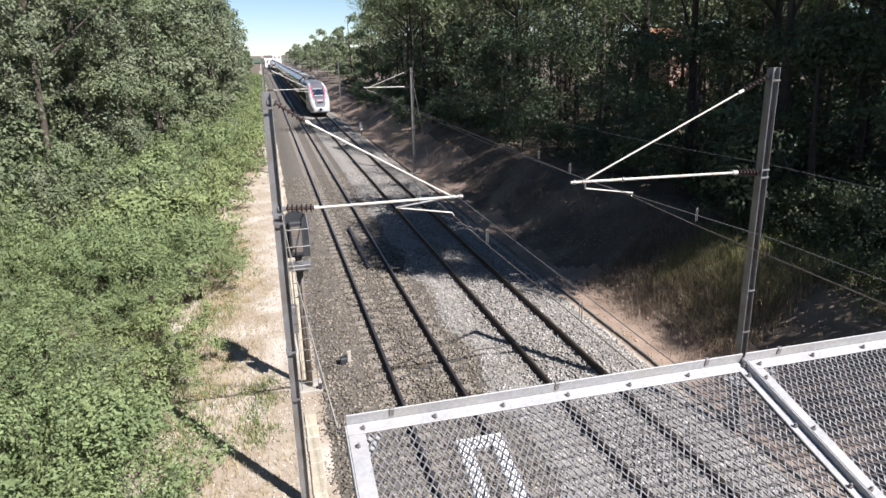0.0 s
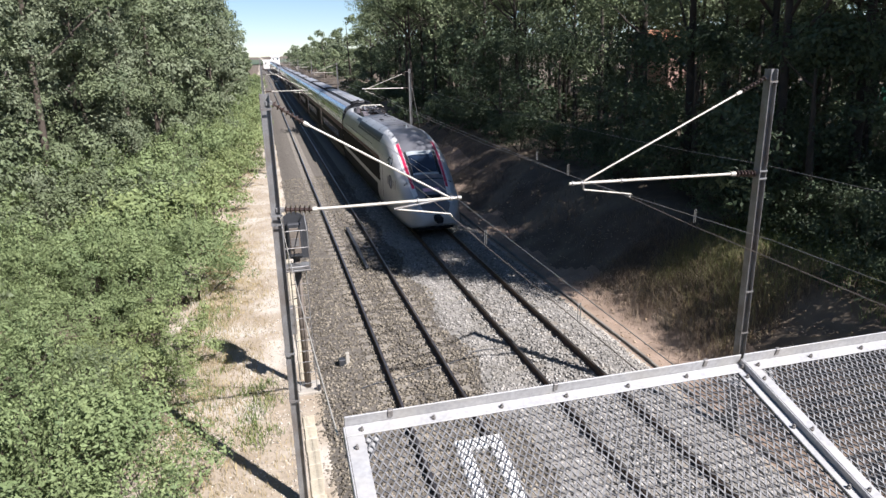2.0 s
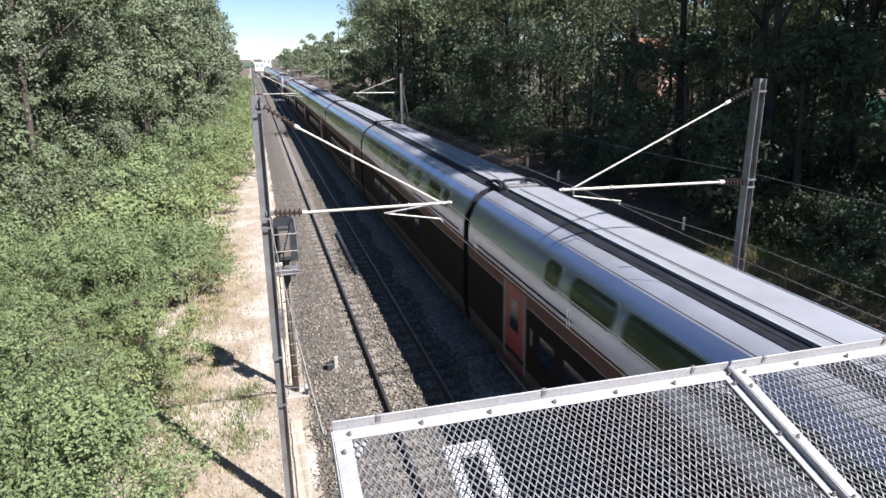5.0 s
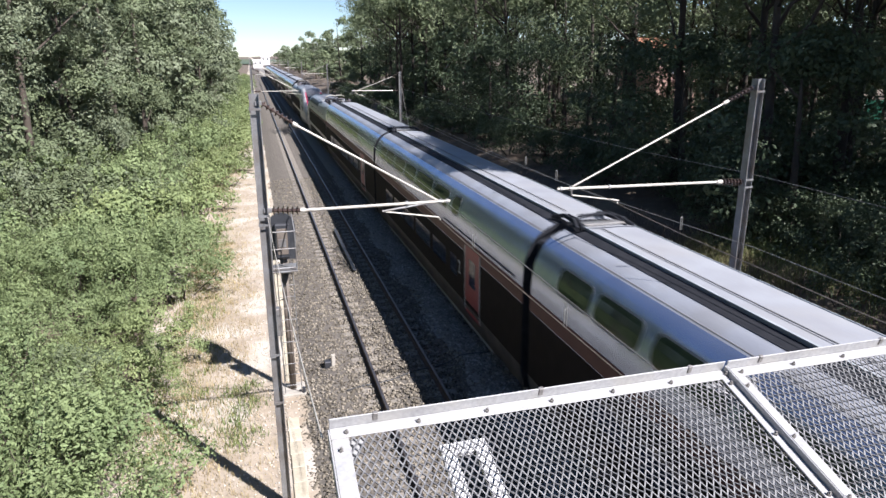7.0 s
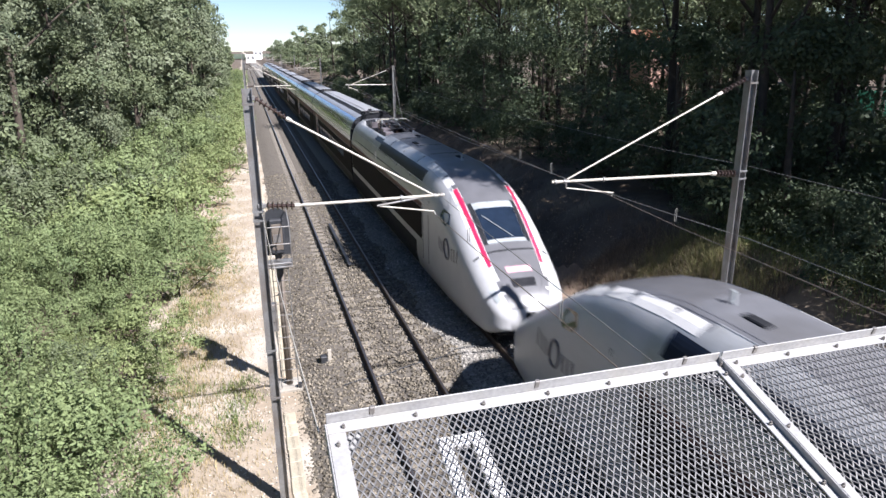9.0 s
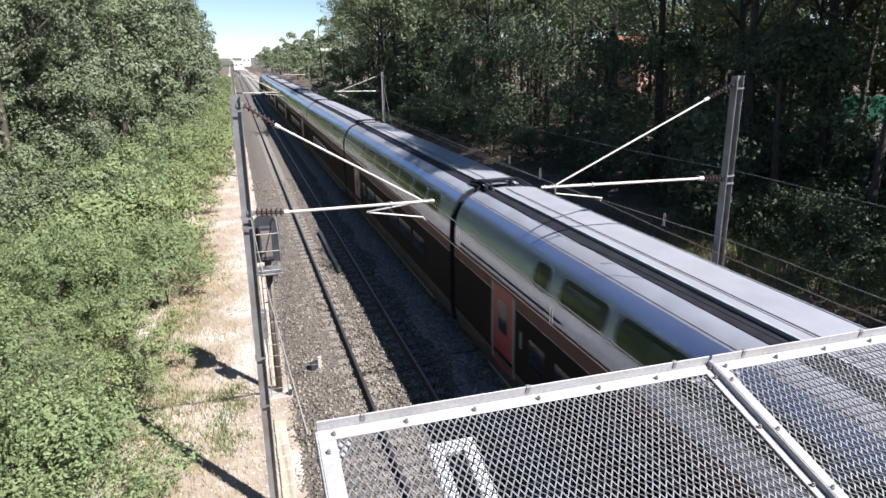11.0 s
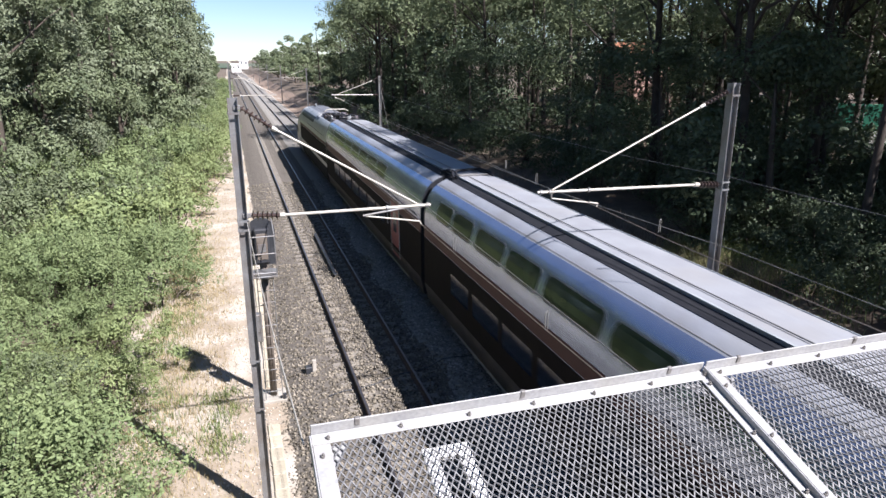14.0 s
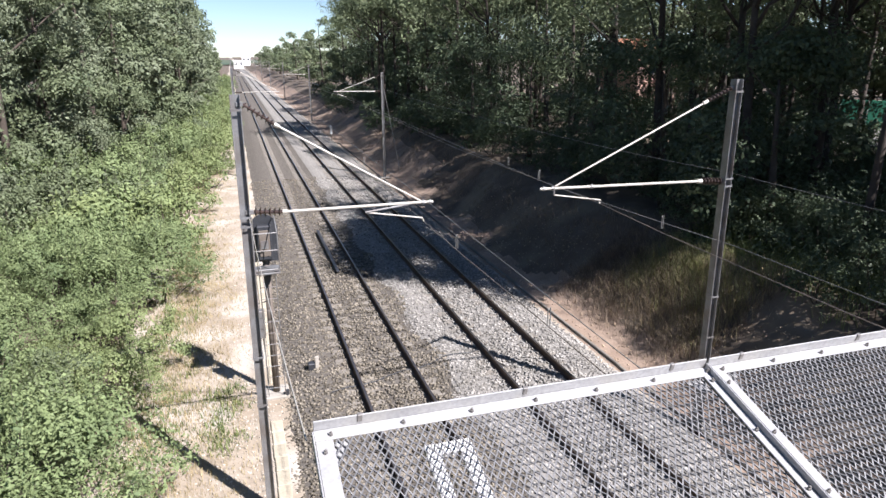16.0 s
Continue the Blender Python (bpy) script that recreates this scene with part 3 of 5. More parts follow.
def pane(fn, s0, s1, z0, z1, side, out=0.008):
    """A window pane with rounded corners that follows the skin."""
    m = (s0 + s1) / 2
    u0, u1 = u_at(fn, m, z0), u_at(fn, m, z1)
    bm = bmesh.new()
    rows = []
    for f, cut in ((0, 0.13), (0.07, 0.055), (0.2, 0.012), (0.5, 0.0), (0.8, 0.012), (0.93, 0.055), (1, 0.13)):
        u = u0 + (u1 - u0) * f
        rows.append([[bm.verts.new(fn(q, u, side, o)) for q in (s0 + cut, s1 - cut)] for o in (out, -0.01)])
    for r, t in zip(rows, rows[1:]):
        bm.faces.new((r[0][0], r[0][1], t[0][1], t[0][0]))
        bm.faces.new((r[0][1], r[1][1], t[1][1], t[0][1]))
        bm.faces.new((r[1][0], r[0][0], t[0][0], t[1][0]))
    bmesh.ops.recalc_face_normals(bm, faces=bm.faces)
    return bm


def zpatch(fn, s0, s1, z0, z1, side, **k):
    m = (s0 + s1) / 2
    return patch(fn, s0, s1, u_at(fn, m, z0), u_at(fn, m, z1), side, **k)


def bogie(parent, s):
    b = part("bogie", bm_box(-1.05, 1.05, s - 1.6, s + 1.6, 0.42, 0.72, 0.05), M_UNDER, parent, "dark bogie under the floor")
    for y in (s - 1.45, s + 1.45):
        for x in (-0.75, 0.75):
            part("wheel", bm_tube([(x - 0.065, y, 0.455), (x + 0.065, y, 0.455)], 0.455, 20), M_UNDER, b)


def power_car():
    car = holder("power_car", pose(0, 0, 0), "white and grey high-speed power car with red nose stripes", "train car", "cars of the passing train")
    L = 22.02
    us = [0, 0.1, 0.2, 0.3, 0.4, 0.5, 0.54, 0.58, 0.62, 0.66, 0.70, 0.74, 0.78, 0.81, 0.84, 0.87, 0.90, 0.93, 1.0]
    st = [0.5, 0.57, 0.65, 0.75, 0.92, 1.1, 1.35, 1.6, 1.95, 2.3, 2.75, 3.2, 3.6, 4.0, 4.4, 4.8, 5.2, 5.6, 6.1, 6.6, 7.0, 7.4, 9, 11, 13, 15.18, 15.24, 18, 21.22, 21.28, L - 0.02, L]
    body = part("body", skin(power_point, st, us), [M_WHITE, M_FLANK, M_ROOFDARK, M_NOSEGREY, M_UNDER], car, smooth=True)
    for f in body.data.polygons:
        c = f.center
        w, h = curve_at(NOSE_W, c.y), curve_at(NOSE_H, c.y)
        flat = abs(c.x) / w
        i = 0 if c.y < 6.6 else 1
        zb = 0.35 + 0.4 * max(0, 1.0 - c.y)
        high = c.z > zb + 0.60 * (h - zb)
        if (high or c.y < 1.1) and flat < (0.62 if c.y < 7.3 else 0.47) and c.z > 0.95:
            i = 3 if 0.6 < c.y < 6.6 else (2 if c.y >= 6.6 else 0)
            if 15.1 < c.y < 21.3 and flat < 0.64:
                i = 4
        if (c.z < 1.15 and c.y > 7.2) or c.y > 21.97:
            i = 4
        f.material_index = i
    part("windscreen", patch(power_point, 2.42, 3.5, 0.922, 1.0, -1, 0.022, 6, 4), M_GLASS, car, "dark blue-tinted windscreen")
    part("windscreen", patch(power_point, 2.42, 3.5, 0.922, 1.0, 1, 0.022, 6, 4), M_GLASS, car, "dark blue-tinted windscreen")
    for side in (-1, 1):
        part("screen_frame", patch(power_point, 2.32, 2.42, 0.915, 1.0, side, 0.018, 2, 4), M_VISOR, car, "pale windscreen edge")
        part("screen_frame", patch(power_point, 3.5, 3.74, 0.915, 1.0, side, 0.018, 2, 4), M_VISOR, car, "pale windscreen edge")
        part("screen_pillar", patch(power_point, 2.32, 3.78, 0.886, 0.916, side, 0.014, 4, 2), M_UNDER, car)
    part("wiper", bm_tube([power_point(2.42, 0.985, 1, 0.06), power_point(3.2, 0.945, -1, 0.06)], 0.011, 6), M_VISOR, car)
    part("hood_seam", patch(power_point, 2.05, 2.09, 0.72, 1.0, -1, 0.006, 1, 5), M_UNDER, car)
    part("hood_seam", patch(power_point, 2.05, 2.09, 0.72, 1.0, 1, 0.006, 1, 5), M_UNDER, car)
    part("nose_badge", patch(power_point, 1.4, 1.56, 0.955, 1.0, -1, 0.008, 2, 2), M_BADGE, car, "pale pink badge plate")
    part("nose_badge", patch(power_point, 1.4, 1.56, 0.955, 1.0, 1, 0.008, 2, 2), M_BADGE, car, "pale pink badge plate")
    part("grille", patch(power_point, 1.0, 1.22, 0.955, 1.0, -1, 0.006, 2, 2), M_UNDER, car)
    part("grille", patch(power_point, 1.0, 1.22, 0.955, 1.0, 1, 0.006, 2, 2), M_UNDER, car)
    for side in (-1, 1):
        # same white as the sides; its sunlit brightness is put into the colour
        part("white_arch", patch(power_point, 0.9, 7.3, 0.80, 0.876, side, 0.005, 16, 2), M_WHITEPAINT, car, "white edge of the hood, coloured brighter for sunlight")
        part("red_stripe", patch(power_point, 1.65, 4.6, 0.834, 0.872, side, 0.011, 12, 2), M_RED, car, "narrow red stripe")
        part("headlight", patch(power_point, 0.78, 1.1, 0.70, 0.79, side, 0.008, 3, 2), M_VISOR, car, "clear headlamp cover")
        cw = [(3.72, 2.72), (3.95, 2.62), (4.4, 2.70), (4.52, 2.86), (4.36, 3.06), (3.9, 2.98)]
        bm = bmesh.new()
        loft(bm, [[power_point(a, u_at(power_point, a, b), side, o) for a, b in cw] for o in (-0.01, 0.012)])
        bmesh.ops.recalc_face_normals(bm, faces=bm.faces)
        part("cab_window", bm, M_GLASS, car, "small dark cab window")
        part("upper_panel", zpatch(power_point, 6.95, 14.7, 3.42, 3.80, side, out=0.012, nu=6), M_PANEL, car, "long dark blue ventilation panel")
        part("vent_strip", zpatch(power_point, 14.75, 16.3, 3.70, 3.79, side, out=0.01), M_PANEL, car)
        part("lower_grille", zpatch(power_point, 6.62, 21.9, 1.50, 2.60, side, out=0.01), M_GRILLE, car, "dark brown lower ventilation grille")
        part("belt", zpatch(power_point, 6.62, 21.95, 2.62, 2.78, side, out=0.016), M_BELT, car, "dull red stripe")
        part("rain_rail", zpatch(power_point, 9.0, 20.6, 3.085, 3.11, side, out=0.02), M_UNDER, car)
        part("cab_door", zpatch(power_point, 5.80, 6.44, 0.9, 2.95, side, out=0.006), M_WHITE, car)
        part("door_seam", zpatch(power_point, 5.75, 5.78, 0.85, 3.0, side, out=0.008), M_UNDER, car)
        part("door_seam", zpatch(power_point, 6.46, 6.49, 0.85, 3.0, side, out=0.008), M_UNDER, car)
        # the operator's mark as plain shapes
        for s, z, r in ((4.5, 1.96, 0), (4.3, 1.93, 0), (4.1, 1.93, 0), (3.72, 1.96, 1), (3.28, 1.93, 0), (3.08, 1.93, 0), (2.85, 1.96, 0)):
            if r:
                bm = bmesh.new()
                ring = [power_point(s + 0.22 * math.cos(t), u_at(power_point, s, z + 0.29 * math.sin(t)), side, 0.012) for t in [2 * math.pi * k / 20 for k in range(21)]]
                tube(bm, ring, 0.03, 6, False)
                part("mark", bm, M_MARK, car)
            else:
                part("mark", zpatch(power_point, s - 0.035, s + 0.035, z - 0.19, z + 0.19, side, out=0.006), M_MARK, car)
    part("coupler_cover", bm_box(-0.16, 0.16, 0.006, 0.9, 0.72, 1.0, 0.05), M_UNDER, car, "dark coupler")
    part("air_dam", bm_box(-0.85, 0.85, 0.85, 2.4, 0.25, 0.5, 0.08), M_UNDER, car)
    # roof: hatches, seams and the pantograph well
    for s in (8.6, 10.9, 13.2):
        part("roof_seam", patch(power_point, s, s + 0.03, 0.64, 1.0, -1, 0.006, 1, 6), M_UNDER, car)
        part("roof_seam", patch(power_point, s, s + 0.03, 0.64, 1.0, 1, 0.006, 1, 6), M_UNDER, car)
    for x, s in ((0.25, 7.6), (-0.35, 11.6), (0.3, 13.8)):
        part("roof_hatch", bm_box(x - 0.09, x + 0.09, s - 0.24, s + 0.24, 4.06, 4.12, 0.02), M_UNDER, car)
    part("horn", bm_tube([(0.1, 6.9, 4.08), (0.1, 6.9, 4.28)], 0.04), M_VISOR, car)
    well = part("roof_well", bm_box(-0.8, 0.8, 15.4, 21.1, 3.66, 3.80, 0.02), M_UNDER, car, "black equipment tray in the roof well")
    rnd = random.Random(4)
    for k in range(52):
        x, y = rnd.uniform(-0.7, 0.7), rnd.uniform(15.6, 20.9)
        if rnd.random() < 0.5:
            part("insulator", insulator(bmesh.new(), (x, y, 3.79), (x, y, 3.8 + rnd.uniform(0.2, 0.5)), 4, 0.035, 0.075), M_PORCELAIN if k % 4 else M_VISOR, well)
        else:
            a, b = rnd.uniform(0.08, 0.22), rnd.uniform(0.12, 0.4)
            part("equipment_box", bm_box(x - a, x + a, y - b, y + b, 3.79, 3.8 + rnd.uniform(0.12, 0.4), 0.02), M_UNDER if k % 2 else M_MARK, well)
    for x in (-0.5, 0.15, 0.6):
        part("busbar", bm_tube([(x, 15.7, 4.16), (x + 0.1, 18.2, 4.22), (x, 20.9, 4.14)], 0.018, 6), M_MARK, well)
    pan = part("pantograph", bm_box(-0.45, 0.45, 16.2, 17.8, 4.12, 4.18, 0.02), M_UNDER, car, "folded pantograph")
    part("pan_arm", bm_tube([(0.0, 17.6, 4.18), (0.0, 16.0, 4.34), (0.0, 17.4, 4.46)], 0.04, 8), M_GALV, pan)
    for y in (17.25, 17.55):
        part("pan_head", bm_tube([(-0.8, y, 4.36), (-0.6, y, 4.50), (0.6, y, 4.50), (0.8, y, 4.36)], 0.018, 8), M_TUBE, pan)
    part("skirt", bm_box(-1.32, 1.32, 6.0, 21.6, 0.28, 0.6, 0.04), M_SKIRT, car, "grey side skirt")
    bogie(car, 3.9 + 0.4)
    bogie(car, 18.0)
    part("gangway", bm_box(-1.2, 1.2, L + 0.002, L + 0.17, 0.6, 3.9, 0.05), M_UNDER, car)
    return car


COACH_WINDOWS = [(5.15, 5.82), (6.3, 7.9), (8.2, 10.3), (10.58, 12.17), (12.4, 14.1), (14.44, 15.85), (16.05, 17.3)]
SALOON_WINDOWS = [(5.84, 7.66), (7.9, 9.6), (9.85, 11.5), (11.75, 13.3), (13.54, 15.03), (15.43, 16.18)]


def coach(L, kind, flip=False, numeral="", windows=COACH_WINDOWS):
    """A double-deck coach of length L from y = 0; kind: 'end', 'mid' or 'bar'; flip: built to run turned round."""
    label = {"bar": "silver double-deck buffet car without passenger doors", "end": "silver double-deck end car with dark roof equipment"}
    car = holder("passenger_car", pose(0, 0, 0), label.get(kind, "silver double-deck passenger car with dark windows and a maroon door"), "train car", "cars of the passing train")
    us = [0, 0.1, 0.2, 0.35, 0.5, 0.55, 0.60, 0.65, 0.70, 0.74, 0.77, 0.80, 0.84, 0.88, 0.92, 1.0]
    a, b = 0.2, L - 0.2
    west = 1 if flip else -1
    body = part("body", skin(coach_point, [a, a + 0.035] + [a + (b - a) * k / 6 for k in range(1, 6)] + [b - 0.035, b], us), [M_SKY_SILVER, M_ROOF, M_LOWER, M_UNDER], car, smooth=True)
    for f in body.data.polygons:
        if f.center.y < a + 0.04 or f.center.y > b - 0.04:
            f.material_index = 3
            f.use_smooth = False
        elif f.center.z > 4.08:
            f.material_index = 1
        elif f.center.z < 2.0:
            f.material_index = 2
    if kind == "end":
        windows = [(5.43, 7.04), (7.3, 8.9), (9.2, 10.8), (11.1, 12.75), (13.1, 14.8), (15.1, 16.7), (16.95, 18.6), (19.2, 19.7)]
    if kind == "bar":
        windows = [(2.0, 2.6), (3.0, 4.4), (5.6, 6.3)] + [(7.5 + 1.9 * k, 9.1 + 1.9 * k) for k in range(5)]
    for side in (-1, 1):
        for s, e in windows:
            part("upper_window", pane(coach_point, s, e, 3.34, 3.80, side), M_GLASSGREEN, car, "dark green-tinted upper-deck window")
            part("window_seal", pane(coach_point, s - 0.03, e + 0.03, 3.30, 3.83, side, 0.003), M_SKIRT, car)
            if 5.0 < s < L - 3.6:
                part("lower_window", zpatch(coach_point, s, e, 1.52, 2.1, side, out=0.008), M_GLASS, car, "dark tinted lower-deck window")
        part("belt", zpatch(coach_point, a, b, 2.50, 2.86, side, out=0.006), M_BELT, car, "dull red stripe between the decks")
        part("lower_band", zpatch(coach_point, a, b, 1.0, 2.48, side, out=0.004), M_GRILLE, car, "dark lower-deck band")
        part("rain_rail", zpatch(coach_point, a + 0.5, a + 6.3, 2.95, 2.975, side, out=0.02), M_UNDER, car)
        if kind != "bar":
            d = part("door", zpatch(coach_point, 3.12, 4.32, 0.75, 2.72, side, out=0.014), M_DOOR, car, "maroon entrance door")
            part("door_glass", zpatch(coach_point, 3.45, 3.98, 1.65, 2.4, side, out=0.02), M_GLASS, d)
            for q in (3.06, 4.33):
                part("grab_rail", zpatch(coach_point, q, q + 0.05, 0.8, 2.7, side, out=0.024), M_VISOR, car)
            if numeral:
                cu = bpy.data.curves.new("class_numeral", "FONT")
                cu.body, cu.size, cu.extrude = numeral, 0.55, 0.004
                cu.materials.append(M_VISOR)
                ob = new("class_numeral", cu)
                ob.parent = car
                ob.matrix_basis = pose(side * 1.452, 5.0 if side < 0 else 4.6, 1.72, 90, 0, 90 * side)
        # the roof: a dark trough on each side of a raised middle panel
        lo, hi = (0.898, 0.951) if side == west else (0.853, 0.889)
        end = b - (1.55 if kind == "end" else 0.0)
        part("roof_trough", patch(coach_point, a, b, lo, hi, side, 0.008, 1, 4), M_UNDER, car, "dark roof trough")
        part("roof_panel", patch(coach_point, a + 0.35, end - 0.35, hi + 0.004, 1.0, side, 0.05, 1, 5), M_ROOFPANEL, car, "pale grey raised roof panel")
        part("panel_edge", patch(coach_point, a + 0.35, end - 0.35, hi + 0.0045, hi + 0.012, side, 0.066, 1, 2), M_VISOR, car, "pale roof panel edge")
        part("roof_seam", patch(coach_point, a + 0.1, b - 0.1, lo - 0.085, lo - 0.081, side, 0.004, 1, 1), M_SKIRT, car)
        if kind == "end":
            part("roof_tray", patch(coach_point, end - 0.3, b, hi + 0.004, 1.0, side, 0.012, 1, 4), M_UNDER, car, "black equipment tray")
    part("cable_run", bm_tube([(0.18 * west, a + 0.6, 4.375), (0.18 * west, b - (2.2 if kind == "end" else 0.6), 4.375)], 0.012, 6), M_SKIRT, car)
    if kind == "end":
        rnd = random.Random(17)
        for k in range(7):
            x, y = rnd.uniform(-0.45, 0.45), b - 1.5 + 1.4 * (k + rnd.random() * 0.6) / 7
            if k % 3 == 1:
                part("insulator", insulator(bmesh.new(), (x, y, 4.3), (x, y, 4.3 + rnd.uniform(0.12, 0.26)), 4, 0.025, 0.055), M_VISOR, car)
            else:
                part("equipment_box", bm_box(x - 0.09, x + 0.09, y - 0.1, y + 0.1, 4.29, 4.31 + rnd.uniform(0.05, 0.16), 0.02), M_MARK if k % 2 else M_UNDER, car)
        part("busbar", bm_tube([(0.3 * west, b - 1.5, 4.36), (0.22 * west, b - 0.8, 4.42), (0.3 * west, b - 0.1, 4.36)], 0.022, 6), M_GALV, car)
        bogie(car, L - 2.6)
    part("skirt", bm_box(-1.30, 1.30, a + 2.2, b - 2.2, 0.25, 0.6, 0.04), M_SKIRT, car, "grey side skirt")
    part("underframe", bm_box(-1.1, 1.1, a, b, 0.5, 0.75, 0.03), M_UNDER, car)
    if kind != "bar":
        bogie(car, 0.02)
    ends = [(b + 0.004, L + (0.05 if kind == "end" else 0.17))] + ([(-0.17, a - 0.004)] if kind == "bar" else [])
    for q0, q1 in ends:
        g = part("gangway", bm_box(-1.16, 1.16, q0, q1, 0.7, 3.95, 0.05), M_UNDER, car, "black bellows between the cars")
        m = (q0 + q1) / 2
        part("grab_loop", bm_tube([(-1.2, m, 2.5), (-1.26, m, 2.6), (-1.26, m, 3.1), (-1.2, m, 3.2)], 0.025, 6), M_VISOR, g)
        part("grab_loop", bm_tube([(1.2, m, 2.5), (1.26, m, 2.6), (1.26, m, 3.1), (1.2, m, 3.2)], 0.025, 6), M_VISOR, g)
        for w, r in ((-0.62, 0.05), (-0.5, 0.035), (0.5, 0.04), (0.66, 0.045)):
            part("cable_jumper", bm_tube([(w, m - 0.6, 4.33), (w * 0.85, m - 0.25, 4.42), (w * 0.8, m + 0.25, 4.42), (w, m + 0.6, 4.33)], r, 6), M_UNDER, g)
        part("cross_cable", bm_tube([(-0.55, m - 0.25, 4.40), (-0.3, m - 0.05, 4.46), (0.35, m + 0.02, 4.46), (0.66, m - 0.3, 4.40)], 0.04, 6), M_UNDER, g)
        part("junction_plate", bm_box(-0.42, 0.5, m - 0.55, m - 0.30, 4.36, 4.40, 0.01), M_GALV, g)
    return car


def train():
    """Two coupled sets: (car, metres behind the leading nose, turned round)."""
    cars = []
    bases = {"lead": power_car(), "front": coach(21.845, "end", True, "1"), "fore": coach(18.7, "mid", True, "1"), "bar": coach(18.7, "bar"),
             "saloon": coach(18.7, "mid", False, "2", SALOON_WINDOWS), "aft": coach(18.7, "mid", False, "2"), "rear": coach(21.845, "end", False, "2")}
    used = set()

    def place(key, s, turned):
        ob = copy_thing(bases[key], pose(0, 0, 0)) if key in used else bases[key]
        used.add(key)
        cars.append((ob, s, turned))
    for unit in (0.0, 200.19):
        place("lead", unit, False)
        place("front", unit + 43.995, True)
        for k, key in enumerate(("fore", "fore", "bar", "saloon", "aft", "aft")):
            turned = key == "fore"
            place(key, unit + 43.995 + 18.7 * (k + turned), turned)
        place("rear", unit + 156.195, False)
        place("lead", unit + 200.19, True)
        # the trailing ends wear plain paint
        for ob in [c for c in cars[-1][0].children if c.name.startswith("red_stripe")]:
            bpy.data.objects.remove(ob)
    return cars


def motions():
    for ob, s, turned in CARS:
        rows = []
        for k in range(17):
            y = START - SPEED * k + s
            rows.append((float(k), pose(TRACK2, y, 0, 0, 0, 180 if turned else 0)))
        walk(ob, rows)


# ---- plants ----
def leaf_mesh(name, cloud, size, mat, seed, long=2.2, loose=0.24):
    """One mesh of small rhombic leaves; cloud: their centres and the way they face (n x 3 each)."""
    rg = np.random.default_rng(seed)
    c, face = cloud
    n = len(c)
    nrm = face * 1.25 + rg.normal(size=(n, 3)) * loose + np.array((0, 0, 0.2))
    nrm /= np.linalg.norm(nrm, axis=1)[:, None]
    d = rg.normal(size=(n, 3))
    d -= (d * nrm).sum(1)[:, None] * nrm
    d /= np.linalg.norm(d, axis=1)[:, None]
    o = np.cross(nrm, d)
    s = size * rg.uniform(0.6, 1.4, size=(n, 1))
    v = np.empty((n, 4, 3))
    v[:, 0] = c - d * s * long / 2
    v[:, 1] = c + o * s / 2 + nrm * s * 0.12
    v[:, 2] = c + d * s * long / 2
    v[:, 3] = c - o * s / 2 + nrm * s * 0.12
    me = bpy.data.meshes.new(name)
    me.vertices.add(4 * n)
    me.vertices.foreach_set("co", v.reshape(-1))
    me.loops.add(4 * n)
    me.loops.foreach_set("vertex_index", np.arange(4 * n, dtype=np.int32))
    me.polygons.add(n)
    me.polygons.foreach_set("loop_start", np.arange(0, 4 * n, 4, dtype=np.int32))
    me.polygons.foreach_set("loop_total", np.full(n, 4, dtype=np.int32))
    me.update(calc_edges=True)
    me.materials.append(mat)
    return me


def clumps(rg, centres, radii, per, squash=0.75):
    out, face = [], []
    for c, r in zip(centres, radii):
        k = max(6, int(per * (r ** 2)))
        d = rg.normal(size=(k, 3))
        d /= np.linalg.norm(d, axis=1)[:, None]
        lump = 1 + 0.3 * np.sin(d[:, :1] * 5 + c[0] * 7) * np.sin(d[:, 1:2] * 5 + c[1] * 5)
        q = d * (r * lump * rg.uniform(0.62, 1.0, size=(k, 1)) ** 0.5)
        q[:, 2] *= squash
        out.append(c + q)
        face.append(d)
    return np.concatenate(out), np.concatenate(face)


def lobed(rg, centres, radii, per, sub=12, squash=0.85):
    """Leaf clumps gathered on the upper and outer sides of larger lobes, with gaps between the lobes."""
    out, face = [], []
    for c, r in zip(centres, radii):
        d = rg.normal(size=(sub, 3))
        d /= np.linalg.norm(d, axis=1)[:, None]
        d[:, 2] = np.where(d[:, 2] < -0.35, -d[:, 2], d[:, 2])
        for e in d:
            q, f = clumps(rg, [c + e * np.array((1, 1, squash)) * r * rg.uniform(0.66, 1.0)], [r * rg.uniform(0.26, 0.46)], per)
            out.append(q)
            face.append(0.55 * f + 0.6 * e)
    return np.concatenate(out), np.concatenate(face)


def limb(bm, a, b, r0, r1, rnd, bend=0.12, sides=6):
    a, b = Vector(a), Vector(b)
    n = 5
    ln = (b - a).length
    pts = [a.lerp(b, k / n) + Vector((rnd.uniform(-1, 1), rnd.uniform(-1, 1), rnd.uniform(-.5, .5))) * (bend * ln * (0 if k in (0, n) else 0.35)) for k in range(n + 1)]
    tube(bm, pts, [r0 + (r1 - r0) * k / n for k in range(n + 1)], sides)


